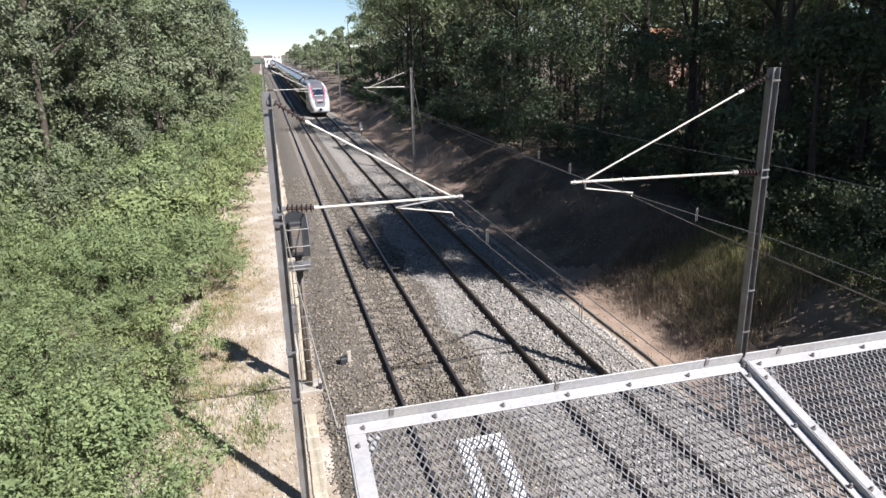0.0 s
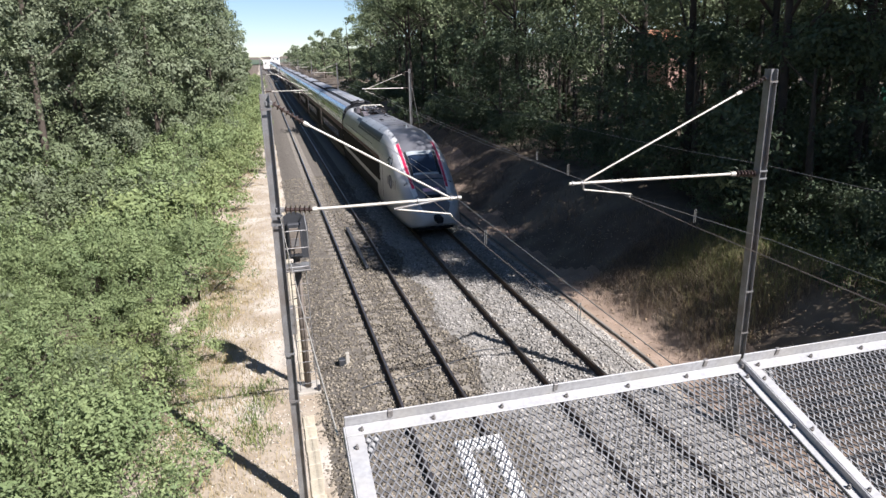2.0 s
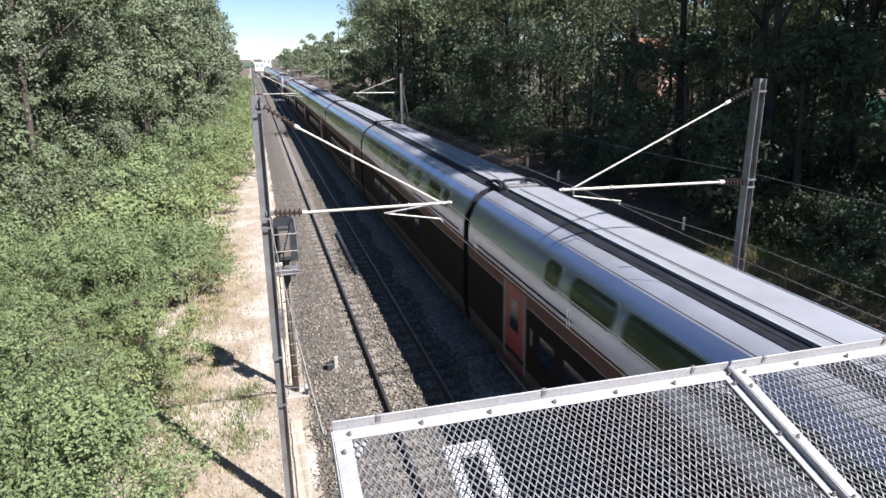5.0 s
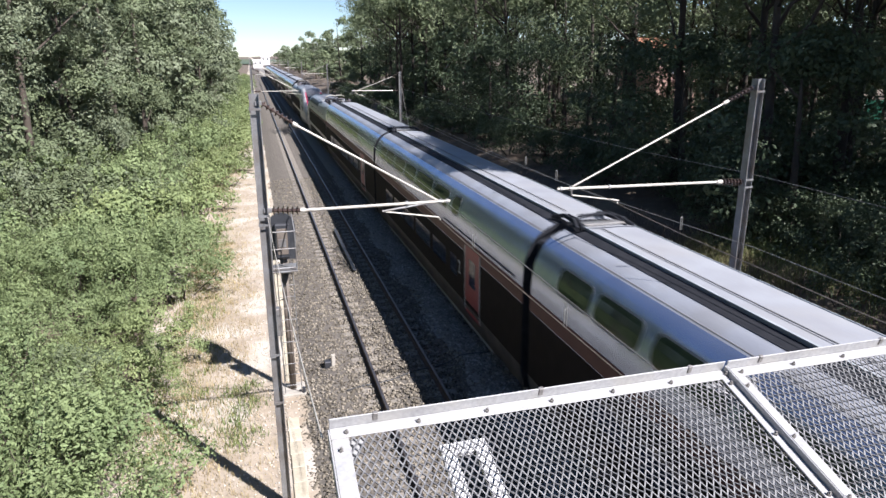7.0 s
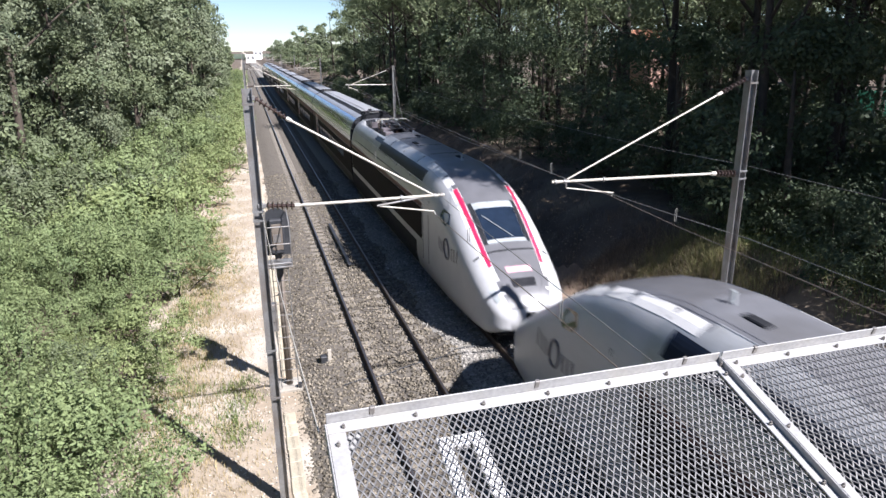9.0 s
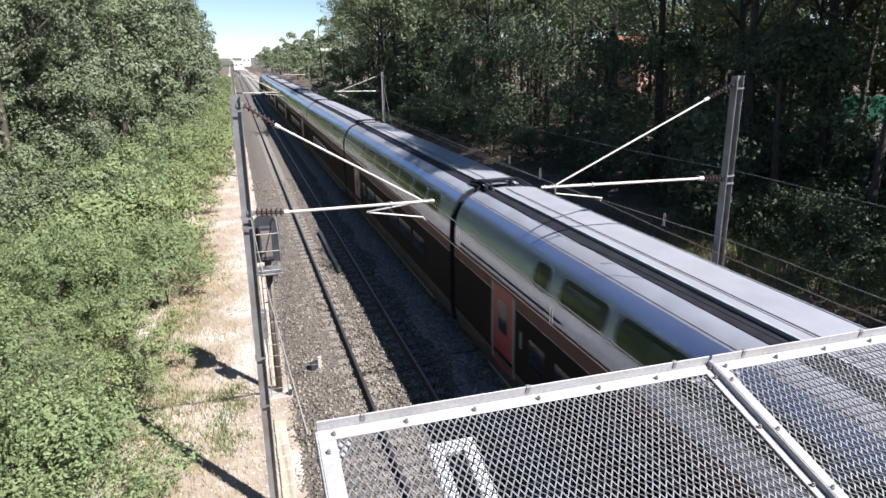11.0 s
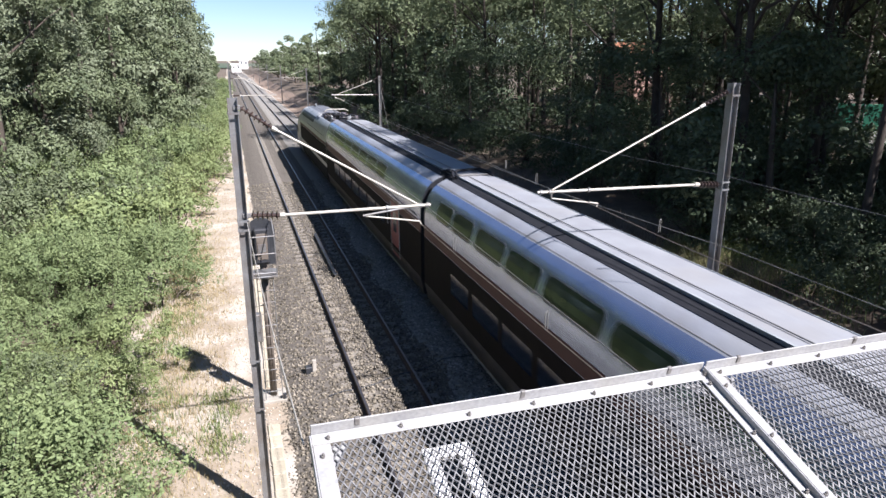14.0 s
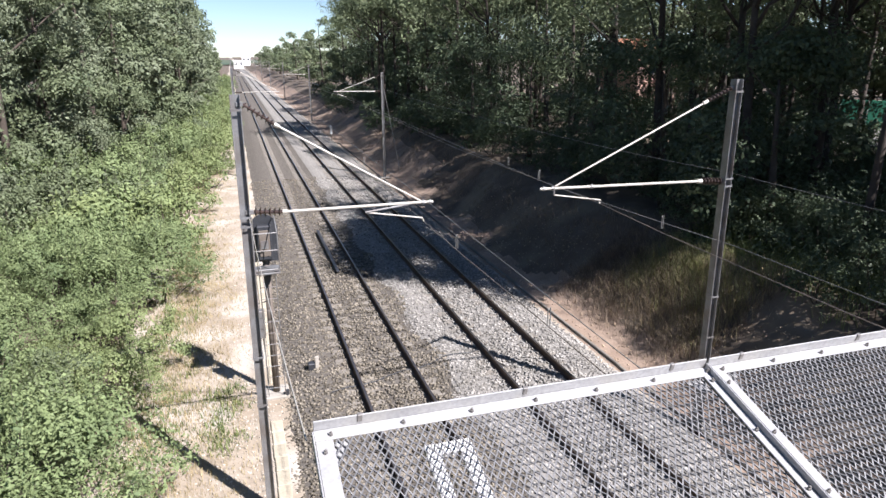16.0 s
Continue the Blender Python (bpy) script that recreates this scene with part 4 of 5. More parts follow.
def tree(name, label, seed, height, trunk_r, crown0, spread, n_clumps, clump_r, per, leaf, mat, bark, group, squash=0.75, umbrella=False, lean=0.0, lobes=False):
    """A tapered trunk with limbs, and a crown of leaf clumps from crown0 to the top."""
    rnd, rg = random.Random(seed), np.random.default_rng(seed)
    t = holder(name, pose(0, 0, 0), label, "tree", group)
    bm = bmesh.new()
    pts, rad = [], []
    for k in range(8):
        f = k / 7
        pts.append((lean * f + 0.12 * math.sin(3 * f + seed) * height * 0.04, 0.1 * math.cos(2.5 * f + seed) * height * 0.05, -0.4 + f * height * 0.93))
        rad.append(trunk_r * (1.25 if k == 0 else 1 - 0.8 * f))
    tube(bm, pts, rad, 9)
    cs, rs = [], []
    for i in range(n_clumps):
        a = rnd.uniform(0, 2 * math.pi)
        f = rnd.random()
        if umbrella:
            rr = spread * math.sqrt(rnd.random())
            z = height * (crown0 + (1 - crown0) * (0.45 + 0.5 * (1 - (rr / spread) ** 2) - 0.25 * rnd.random()))
        else:
            env = math.sin(math.pi * min(1, 0.12 + 0.85 * f)) ** 0.6
            rr = spread * env * math.sqrt(rnd.uniform(0.42, 1.0))
            z = height * (crown0 + (1 - crown0) * f)
        c = np.array((lean * z / height + rr * math.cos(a), rr * math.sin(a), z))
        cs.append(c)
        rs.append(clump_r * rnd.uniform(0.55, 1.2))
        if i % 6 == 0:
            z0 = max(height * crown0 * 0.7, z - rr * 0.8 - 0.3)
            k = min(0.9, z0 / height)
            bl = bmesh.new()
            limb(bl, (lean * k, 0, z0), c, trunk_r * (0.5 - 0.35 * k), 0.015, rnd)
            part("limb", bl, bark, t, smooth=True)
    part("trunk", bm, bark, t, smooth=True)
    cloud = lobed(rg, cs, rs, per, 14, squash) if lobes else clumps(rg, cs, rs, per, squash)
    ob = new("crown", leaf_mesh("crown", cloud, leaf, mat, seed, 1.8 if lobes else 2.2, 0.4 if lobes else 0.24))
    ob.parent = t
    return t


def bush(seed, width, height, per, leaf, mat, label, group="bushes beside the track"):
    rnd, rg = random.Random(seed), np.random.default_rng(seed)
    b = holder("bush", pose(0, 0, 0), label, "bush", group)
    bm = bmesh.new()
    cs, rs = [], []
    for i in range(9):
        a = 2.4 * i + rnd.uniform(-0.5, 0.5)
        rr = width * 0.46 * math.sqrt((i + 0.2) / 9)
        z = height * (0.2 + (0.66 - 0.075 * i * (0.5 + rnd.random())) * (1 - 0.3 * (2 * rr / width) ** 2))
        c = np.array((rr * math.cos(a), rr * math.sin(a), max(0.15, z)))
        cs.append(c)
        rs.append(rnd.uniform(0.34, 0.56) * min(1.25, height / 2.4 + 0.35))
        if i % 2 == 0:
            limb(bm, (rr * 0.2 * math.cos(a), rr * 0.2 * math.sin(a), -0.1), c, 0.025, 0.008, rnd, 0.12, 3)
    tips, tip_r = [], []
    for i in range(6):
        a, rr = rnd.uniform(0, 6.3), width * 0.4 * math.sqrt(rnd.random())
        p0 = Vector((rr * math.cos(a), rr * math.sin(a), height * 0.5))
        p1 = p0 + Vector((rnd.uniform(-.25, .25), rnd.uniform(-.25, .25), height * rnd.uniform(0.4, 0.65)))
        tube(bm, [p0, p1], [0.008, 0.003], 3)
        for f in np.linspace(0.25, 1, 7):
            tips.append(np.array(p0.lerp(p1, f)))
            tip_r.append(0.11)
    tagged(part("woody_base", bm, M_BARK, b), kind="stuff")
    cloud = [np.concatenate(q) for q in zip(lobed(rg, cs, rs, per), clumps(rg, tips, tip_r, per))]
    ob = new("foliage", leaf_mesh("foliage", cloud, leaf, mat, seed, 1.9, 0.4))
    ob.parent = b
    return b


def scatter(base, spots, rnd, size=(0.92, 1.08)):
    """Copies of base at (x, y) on the ground; the first spot takes the base itself."""
    for k, (x, y) in enumerate(spots):
        m = pose(x, y, ground_z(x, y) - 0.02, rnd.uniform(-3, 3), rnd.uniform(-3, 3), rnd.uniform(0, 360)) @ Matrix.Scale(rnd.uniform(*size), 4)
        if k == 0:
            base.matrix_basis = m
        else:
            copy_thing(base, m)


def along(rnd, x0, y0, y1, gap, far_gap, jitter, far=60):
    y, out = y0, []
    while y < y1:
        out.append((x0(y) + rnd.uniform(-jitter, jitter), y))
        y += rnd.uniform(0.85, 1.15) * (gap if y < far else far_gap)
    return out


def view_gap(x, y):
    """Openings between the trees towards the house and the garden walls."""
    a = math.degrees(math.atan2(x + 3.16, y))
    return (abs(a - 49.7) < 4.5 and y < 29) or (abs(a - 32.6) < 1.9 and 14 < y < 52) or (abs(a - 39.2) < 2.0 and 21 < y < 38)


def plants():
    rnd = random.Random(11)
    # thicket beside the track: finer leaves near the bridge, coarser ones farther off
    near, away = [], []
    for i, (w, h, mat, leaf, per, lab) in enumerate((
            (2.4, 1.8, M_LEAF_A, 0.027, 2400, "dense green bush with small leaves beside the dry strip"),
            (2.2, 1.5, M_LEAF_B, 0.026, 2500, "low yellow-green bush with small leaves"),
            (2.7, 2.6, M_LEAF_A, 0.032, 1800, "tall leafy green bush in the thicket"),
            (2.8, 2.7, M_LEAF_E, 0.033, 1750, "deep green bush with slender leaves"),
            (1.9, 1.0, M_LEAF_B, 0.026, 2500, "low bright green shrub"),
            (2.0, 1.5, M_LEAF_P, 0.040, 1200, "pale silvery flowering bush among the thicket"))):
        near.append(bush(40 + i, w, h, per, leaf, mat, lab))
        away.append(bush(140 + i, w, h, per * 0.26, leaf * 1.95, mat, lab))
    spots, far_spots = [[] for _ in near], [[] for _ in near]
    y = 6.5
    while y < 210:
        edge = thicket_edge(y)
        x = edge - 0.6
        while x > edge - (8.0 if y < 40 else (6.0 if y < 105 else 4.0)):
            d = edge - x
            drift = math.sin(x * 0.9 + 1.3 * math.sin(y * 0.5)) + math.sin(y * 0.62 + x * 0.4)
            pick = ((1, 4, 1) if drift > 0.2 else (0, 4, 0))[rnd.randrange(3)] if d < 1.9 else (((1, 2, 1, 0) if drift > 0.2 else (0, 2, 0, 3))[rnd.randrange(4)] if d < 4.0 else (2, 3, 2)[rnd.randrange(3)])
            if rnd.random() < 0.05:
                pick = 5
            (spots if y < 24 else far_spots)[pick].append((x + rnd.uniform(-.45, .45), y + rnd.uniform(-.55, .55)))
            x -= rnd.uniform(1.4, 1.9) if y < 40 else 2.1
        y += 1.6 if y < 30 else (2.0 if y < 40 else (2.8 if y < 105 else 5.0))
    for b, s in zip(near + away, spots + far_spots):
        scatter(b, s, rnd, (0.68, 1.4))
    # broad-leaved trees behind the thicket
    oaks = [tree("oak_tree", "tall grey-green broad-leaved tree behind the thicket", 60 + i, h, 0.20, 0.07, sp, 30, 1.4, per, leaf, mat, M_BARK, "broad-leaved trees beside the line", 0.85, lobes=True)
            for i, (h, sp, mat, per, leaf) in enumerate(((14.0, 3.2, M_LEAF_C, 300, 0.085), (16.0, 3.5, M_LEAF_E, 300, 0.085), (12.0, 3.0, M_LEAF_E, 300, 0.085),
                                                         (15.0, 3.6, M_LEAF_C, 90, 0.16), (13.5, 3.4, M_LEAF_E, 90, 0.16)))]
    s = [[] for _ in oaks]
    for row, x0 in enumerate((-13.9, -17.2, -21.2)):
        for q in along(rnd, lambda y: x0 + 2.8 * step(28, 52, y) + 2.0 * step(52, 75, y), 13 + 1.7 * row, 125, 5.6, 6.4, 0.9):
            s[rnd.randrange(3) if q[1] < 48 and row < 1 else 3 + rnd.randrange(2)].append(q)
    for b, q in zip(oaks, s):
        scatter(b, q, rnd)
    # pines and evergreen oaks over the bank
    pines = [tree("pine_tree", "tall dark green pine with a bare trunk on the bank", 80 + i, h, 0.2, c0, sp, 60 if um else 30, 1.35, per * 0.65, leaf, M_PINE, M_PINEBARK, "pines on the bank", 0.6, um)
             for i, (h, sp, c0, um, per, leaf) in enumerate(((14.5, 4.6, 0.60, True, 250, 0.085), (12.5, 3.6, 0.36, False, 250, 0.085), (16, 4.4, 0.42, False, 250, 0.085), (14, 4.2, 0.45, False, 56, 0.18), (14.5, 4.4, 0.6, True, 56, 0.18)))]
    # added shade casters: crowns above or beside the view darken track and bank
    slim = tree("pine_tree", "slender pine on the bank, its unseen high crown added for shade", 86, 16.5, 0.12, 0.60, 2.8, 60, 1.3, 280, 0.10, M_PINE, M_PINEBARK, "pines on the bank", 0.6, True)
    scatter(slim, [(12.7, 12.9), (14.8, 10.2), (18.3, 9.6)], rnd)
    holm = [tree("holm_oak", "dark evergreen oak with dense foliage on the bank", 90 + i, h, 0.18, 0.08, sp, 20, 1.3, per * 0.62, leaf, M_LEAF_D, M_BARK, "evergreen oaks on the bank", lobes=True)
            for i, (h, sp, per, leaf) in enumerate(((8.5, 3.2, 270, 0.08), (6.0, 2.8, 270, 0.08), (7.5, 3.2, 62, 0.165)))]
    # umbrella pines added with crowns out of view, to keep the wood dark
    SHADE_CANOPY = [(x + rnd.uniform(-.7, .7), y + rnd.uniform(-.7, .7)) for y in (3.5, 8, 12.5, 17, 21) for x in (15.2, 19.6, 24, 28.4, 33) if (23 if y < 9 else (17 if y < 13 else 15)) < x < (40 if y < 16 else 30)]
    # (12.6, 17.6), (20.0, 5.8) and (18.5, 2.0) are added only to cast shade
    sp_ = [[(12.6, 17.6), (10.8, 64.0), (11.6, 70.0)], [(24.0, 26.0), (20.0, 5.8), (18.5, 2.0)], [(13.6, 23.5), (16.2, 31.5)], [(rnd.uniform(38, 52), rnd.uniform(32, 52)) for _ in range(12)], SHADE_CANOPY]
    # oaks nearer than y 10 are unseen, added to shade the near bank
    sh = [[(14.6, 6.0), (16.4, 9.4), (15.6, 14.5)], [(12.6, 4.6), (18.5, 8.5), (17.8, 17.0), (16.0, 19.6), (13.9, 15.6), (12.7, 16.3), (14.4, 18.0)], []]
    for row, x0 in enumerate((13.0, 17.5, 23.0, 29.0, 36.0)):
        for x, y in along(rnd, lambda y: x0 + 2.6 - 1.4 * step(40, 60, y) + 3.0 * step(72, 90, y), (34.0, 31.0, 27.0, 30.0, 32.0)[row], 125 - 8 * row, 6.0, 7.5, 1.3):
            lite = y > 52 or row > 2
            sp_[3 + rnd.randrange(2) if lite else rnd.randrange(3)].append((x, y))
            if rnd.random() < 0.6:
                sh[2 if lite else rnd.randrange(2)].append((x + 1.8 + rnd.uniform(-.6, .6), y + rnd.uniform(1.5, 2.5)))
    for y in range(22, 120, 7):
        sh[1 if y < 50 else 2].append((12.8 + 3.5 * step(45, 75, y) + rnd.uniform(-.6, .6), y + rnd.uniform(-1, 1)))
    sh = [[q for q in s if not view_gap(*q)] for s in sh]
    for b, q in zip(pines + holm, sp_ + sh):
        scatter(b, q, rnd)
    # dark shrubs on the bank
    scrub = [bush(70, 2.4, 1.8, 820, 0.042, M_LEAF_D, "dark green shrub in the shade of the bank", "shrubs on the bank"),
             bush(71, 1.8, 1.0, 820, 0.038, M_LEAF_D, "low green shrub on the bank", "shrubs on the bank"),
             bush(72, 2.4, 1.7, 240, 0.085, M_LEAF_D, "dark green shrub on the distant bank", "shrubs on the bank")]
    ss = [[(12.2, 17.0), (10.9, 10.8), (12.6, 14.4), (11.6, 13.0), (13.4, 12.4), (13.8, 15.2), (12.0, 15.6), (14.6, 13.6)] + [(rnd.uniform(16, 29), rnd.uniform(13, 27)) for _ in range(26)], [(10.4, 12.0), (11.2, 17.6), (12.0, 9.6)], []]
    for y in range(19, 118, 3):
        ss[0 if y < 40 else 2].append((11.7 + rnd.uniform(-.5, .9), y + rnd.uniform(-1, 1)))
        if y > 48 and y % 2:
            ss[2].append((10.2 + rnd.uniform(-1.2, 1.0), y + rnd.uniform(-1, 1)))
    for _ in range(46):
        ss[2].append((rnd.uniform(15, 34), rnd.uniform(12, 60)))
    ss = [[q for q in s if not view_gap(*q) or q[0] < 30] for s in ss]
    for b, q in zip(scrub, ss):
        scatter(b, q, rnd)
    # farther trees along the line
    far = [tree("roadside_tree", "rounded green tree beside the distant line", 99 + k, h, 0.2, 0.12, sp, 22, 1.2, 60, 0.24, (M_LEAF_C, M_LEAF_E, M_PINE)[k], M_BARK, "distant trees along the line", 0.8, lobes=True)
           for k, (h, sp) in enumerate(((9.5, 3.6), (7.0, 3.0), (12.0, 3.8)))]
    s = [[], [], []]
    for y in range(116, 440, 13):
        for side in (-1, 1):
            for lo, hi in ((11, 16), (19, 28)):
                s[rnd.randrange(3)].append((side * rnd.uniform(lo, hi) + 1.8 - (1 if side < 0 else 0), y + rnd.uniform(-4, 4)))
    for _ in range(34):
        s[rnd.randrange(3)].append((rnd.uniform(36, 62), rnd.uniform(26, 75)))
    for b, q in zip(far, s):
        scatter(b, q, rnd)


# ---- stones and grass ----
def stones(name, label, spots, size, mat, seed, sink=0.3):
    """Crushed stones: small irregular eight-faced lumps on the given surface points."""
    rg = np.random.default_rng(seed)
    n = len(spots)
    c = np.array(spots)
    base = np.array([(1, 0, 0), (0, 1, 0), (-1, 0, 0), (0, -1, 0), (0.1, 0.1, 0.8), (0, 0, -0.6)], dtype=float)
    tri = np.array([(0, 1, 4), (1, 2, 4), (2, 3, 4), (3, 0, 4), (1, 0, 5), (2, 1, 5), (3, 2, 5), (0, 3, 5)])
    s = size * rg.uniform(0.55, 1.3, size=(n, 1, 1)) * rg.uniform(0.6, 1.3, size=(n, 1, 3))
    v = base[None] * s + rg.normal(size=(n, 6, 3)) * size * 0.22
    a = rg.uniform(0, 6.283, n)
    ca, sa = np.cos(a)[:, None], np.sin(a)[:, None]
    v = np.stack((v[..., 0] * ca - v[..., 1] * sa, v[..., 0] * sa + v[..., 1] * ca, v[..., 2] + size * (0.5 - sink)), -1) + c[:, None]
    f = (tri[None] + 6 * np.arange(n)[:, None, None]).reshape(-1, 3)
    me = bpy.data.meshes.new(name)
    me.vertices.add(6 * n)
    me.vertices.foreach_set("co", v.reshape(-1))
    me.loops.add(f.size)
    me.loops.foreach_set("vertex_index", f.reshape(-1).astype(np.int32))
    me.polygons.add(len(f))
    me.polygons.foreach_set("loop_start", np.arange(0, f.size, 3, dtype=np.int32))
    me.polygons.foreach_set("loop_total", np.full(len(f), 3, dtype=np.int32))
    me.update(calc_edges=True)
    me.materials.append(mat)
    return tagged(new(name, me), label, "gravel", kind="stuff")


def gravel():
    rnd = random.Random(5)
    left, right, strip, bank = [], [], [], []
    edge = TRACK2 / 2 - 0.3
    for y0, y1, dens in ((6, 16, 210), (16, 26, 150), (26, 45, 60)):
        for _ in range(int(8.8 * (y1 - y0) * dens)):
            x, y = rnd.uniform(-2.7, 6.05), rnd.uniform(y0, y1)
            if min(abs(x - c - s * 0.7525) for c in (0, TRACK2) for s in (-1, 1)) < 0.09:
                continue
            z = ballast_z(x, y)
            if min(abs(x), abs(x - TRACK2)) < 1.2:
                z = max(z, -0.176)
            (left if x < edge + 0.25 * math.sin(y * 1.3) else right).append((x, y, z))
    stones("ballast_stones", "brown-grey crushed stones of the older track bed", left, 0.040, M_STONE_L, 1)
    stones("ballast_stones", "pale grey crushed stones of the newer track bed", right, 0.040, M_STONE_R, 2)
    for _ in range(5200):
        x, y = rnd.triangular(-5.6, -2.6, -3.0), 7 + 40 * rnd.random() ** 1.5
        strip.append((x, y, ground_z(x, y)))
    stones("loose_stones", "pale loose stones on the dry strip", strip, 0.028, M_STONE_P, 3)
    for _ in range(1500):
        x, y = rnd.uniform(6.3, 9.6), rnd.uniform(10, 32)
        bank.append((x, y, ground_z(x, y)))
    stones("loose_stones", "pale stones and clods on the bank", bank, 0.035, M_STONE_B, 4)


def blades(name, label, spots, height, width, mat, seed, lean=0.45):
    """Grass: thin bent blades, each of two faces."""
    rg = np.random.default_rng(seed)
    n = len(spots)
    c = np.array(spots)
    a = rg.uniform(0, 6.283, n)
    d = np.stack((np.cos(a), np.sin(a), np.zeros(n)), -1)
    o = np.stack((-np.sin(a), np.cos(a), np.zeros(n)), -1) * (width * rg.uniform(0.6, 1.3, (n, 1)))
    h = height * rg.uniform(0.4, 1.3, (n, 1))
    l = lean * h * rg.uniform(0.1, 1.3, (n, 1))
    z = np.array((0, 0, 1.0))
    v = np.stack((c - o, c + o, c + d * l * 0.35 + z * h * 0.6 + o * 0.7, c + d * l * 0.35 + z * h * 0.6 - o * 0.7, c + d * l + z * h), 1)
    i = 5 * np.arange(n)[:, None]
    faces = [tuple(q) for q in (i + np.array((0, 1, 2, 3))).tolist()] + [tuple(q) for q in (i + np.array((3, 2, 4))).tolist()]
    ob = new(name, from_lists(name, v.reshape(-1, 3).tolist(), faces, mat))
    return tagged(ob, label, "grass", kind="stuff")


def grasses():
    rnd = random.Random(8)

    def tufts(n, xa, xb, ya, yb, per, r, mode=None, keep=None):
        out = []
        for _ in range(n):
            x, y = rnd.triangular(xa, xb, mode if mode is not None else (xa + xb) / 2), rnd.uniform(ya, yb)
            if keep and not keep(x, y):
                continue
            for _ in range(per):
                px, py = x + rnd.gauss(0, r), y + rnd.gauss(0, r)
                out.append((px, py, ground_z(px, py) - 0.01))
        return out
    blades("dry_grass", "short straw-coloured dry grass on the strip", tufts(1900, -6.6, -3.25, 7, 30, 12, 0.16, -5.4) + tufts(1700, -6.9, -3.4, 24, 75, 11, 0.2, -5.6), 0.13, 0.006, M_STRAW, 1, 0.8)
    blades("green_weeds", "low green weeds along the thicket", tufts(420, -6.4, -4.6, 8, 34, 16, 0.12, -5.8) + tufts(60, -4.6, -3.4, 13, 16, 16, 0.15), 0.16, 0.010, M_WEED, 2, 0.7)
    blades("tall_dry_grass", "tall yellow-green grass on the bank", tufts(200, 8.2, 10.8, 13.4, 18.2, 14, 0.2), 0.55, 0.006, M_TALLGRASS, 3, 0.9)
    blades("dead_brush", "brown dead brush on the bank", tufts(900, 6.9, 10.8, 13.0, 20, 14, 0.22), 0.34, 0.006, M_BRUSH, 4, 1.5)
    blades("pale_straw", "bleached straw tangled among the bank grass", tufts(460, 7.6, 10.8, 13.0, 18.5, 10, 0.22), 0.42, 0.005, M_STRAW, 6, 1.1)
    blades("bank_weeds", "rank green weeds in the shade of the bank", tufts(620, 9.8, 14.5, 11.0, 18.0, 14, 0.2), 0.4, 0.010, M_WEED, 7, 0.8)
    blades("bank_litter", "thin dry grass on the shaded bank", tufts(700, 7.0, 11.5, 19, 60, 9, 0.2), 0.22, 0.008, M_BRUSH, 5, 0.9)


# ---- trackside things ----
def signal():
    x, y, g = -2.76, 15.25, -0.36
    s = holder("signal_post", pose(x, y, g), "dark railway signal with a caged ladder beside the track", "railway signal")
    part("post", bm_tube([(0, 0.12, 0), (0, 0.12, 3.7)], 0.085, 12), M_POST, s, "brown-grey steel post", True)
    bm = bmesh.new()
    prof = [(-0.31, 0), (0.31, 0), (0.31, 0.82)] + [(0.31 * math.cos(a), 0.82 + 0.31 * math.sin(a)) for a in [math.pi * k / 10 for k in range(1, 10)]] + [(-0.31, 0.82)]
    loft(bm, [[(a, yy, 3.5 + b) for a, b in prof] for yy in (0.08, 0.11)])
    part("backboard", bm, M_SIGNAL, s, "black rounded backboard")
    part("lamp_case", bm_box(-0.17, 0.17, -0.12, 0.078, 3.58, 4.4, 0.03), M_SIGNAL, s)
    for z in (3.75, 4.0, 4.24):
        part("hood", bm_tube([(0.0, 0.112, z), (0.0, 0.34, z - 0.02)], [0.10, 0.115], 14, False), M_SIGNAL, s)
    part("rear_door", bm_box(-0.12, 0.12, -0.135, -0.121, 3.68, 4.3, 0.01), M_POST, s)
    part("label_plate", bm_box(-0.10, 0.08, -0.142, -0.136, 3.86, 4.06, 0.004), M_GALV, s)
    for q in (-0.2, 0.2):
        part("ladder_rail", bm_tube([(q, -0.2, 0.15), (q * 0.9, -0.24, 3.45)], 0.011, 6), M_GALV, s)
        part("cage_rail", bm_tube([(q * 1.35, -0.26, 3.42), (q * 1.35, -0.62, 3.5), (q * 1.3, -0.6, 4.35), (q * 1.2, -0.25, 4.62), (q * 1.2, 0.02, 4.6)], 0.014, 6), M_GALV, s)
    for k in range(11):
        z = 0.35 + 0.29 * k
        part("rung", bm_tube([(-0.2, -0.2 - 0.012 * k / 3, z), (0.2, -0.2 - 0.012 * k / 3, z)], 0.008, 6), M_GALV, s)
    for z in (3.5, 3.95, 4.35):
        part("cage_bar", bm_tube([(-0.265, -0.61, z), (0.265, -0.61, z)], 0.013, 6), M_GALV, s)
    part("platform", bm_box(-0.28, 0.28, -0.6, 0.0, 3.38, 3.42, 0.008), M_GALV, s)
    part("platform_bracket", bm_box(-0.24, 0.24, -0.14, 0.18, 3.28, 3.375, 0.02), M_SIGNAL, s)
    part("cable_box", bm_box(-0.34, -0.14, -0.02, 0.2, 1.6, 2.3, 0.02), M_GALV, s)
    part("side_strut", bm_tube([(-0.4, 0.1, 1.4), (-0.3, 0.1, 2.45), (-0.05, 0.1, 2.5)], 0.022, 6), M_SIGNAL, s)
    part("footing", bm_box(-0.3, 0.3, -0.2, 0.45, -0.3, 0.1, 0.03), M_CONCRETE, s)
    part("base_bolt", bm_tube([(0.24, -0.14, 0.08), (0.24, -0.14, 0.22)], 0.05, 8), M_SIGNAL, s)


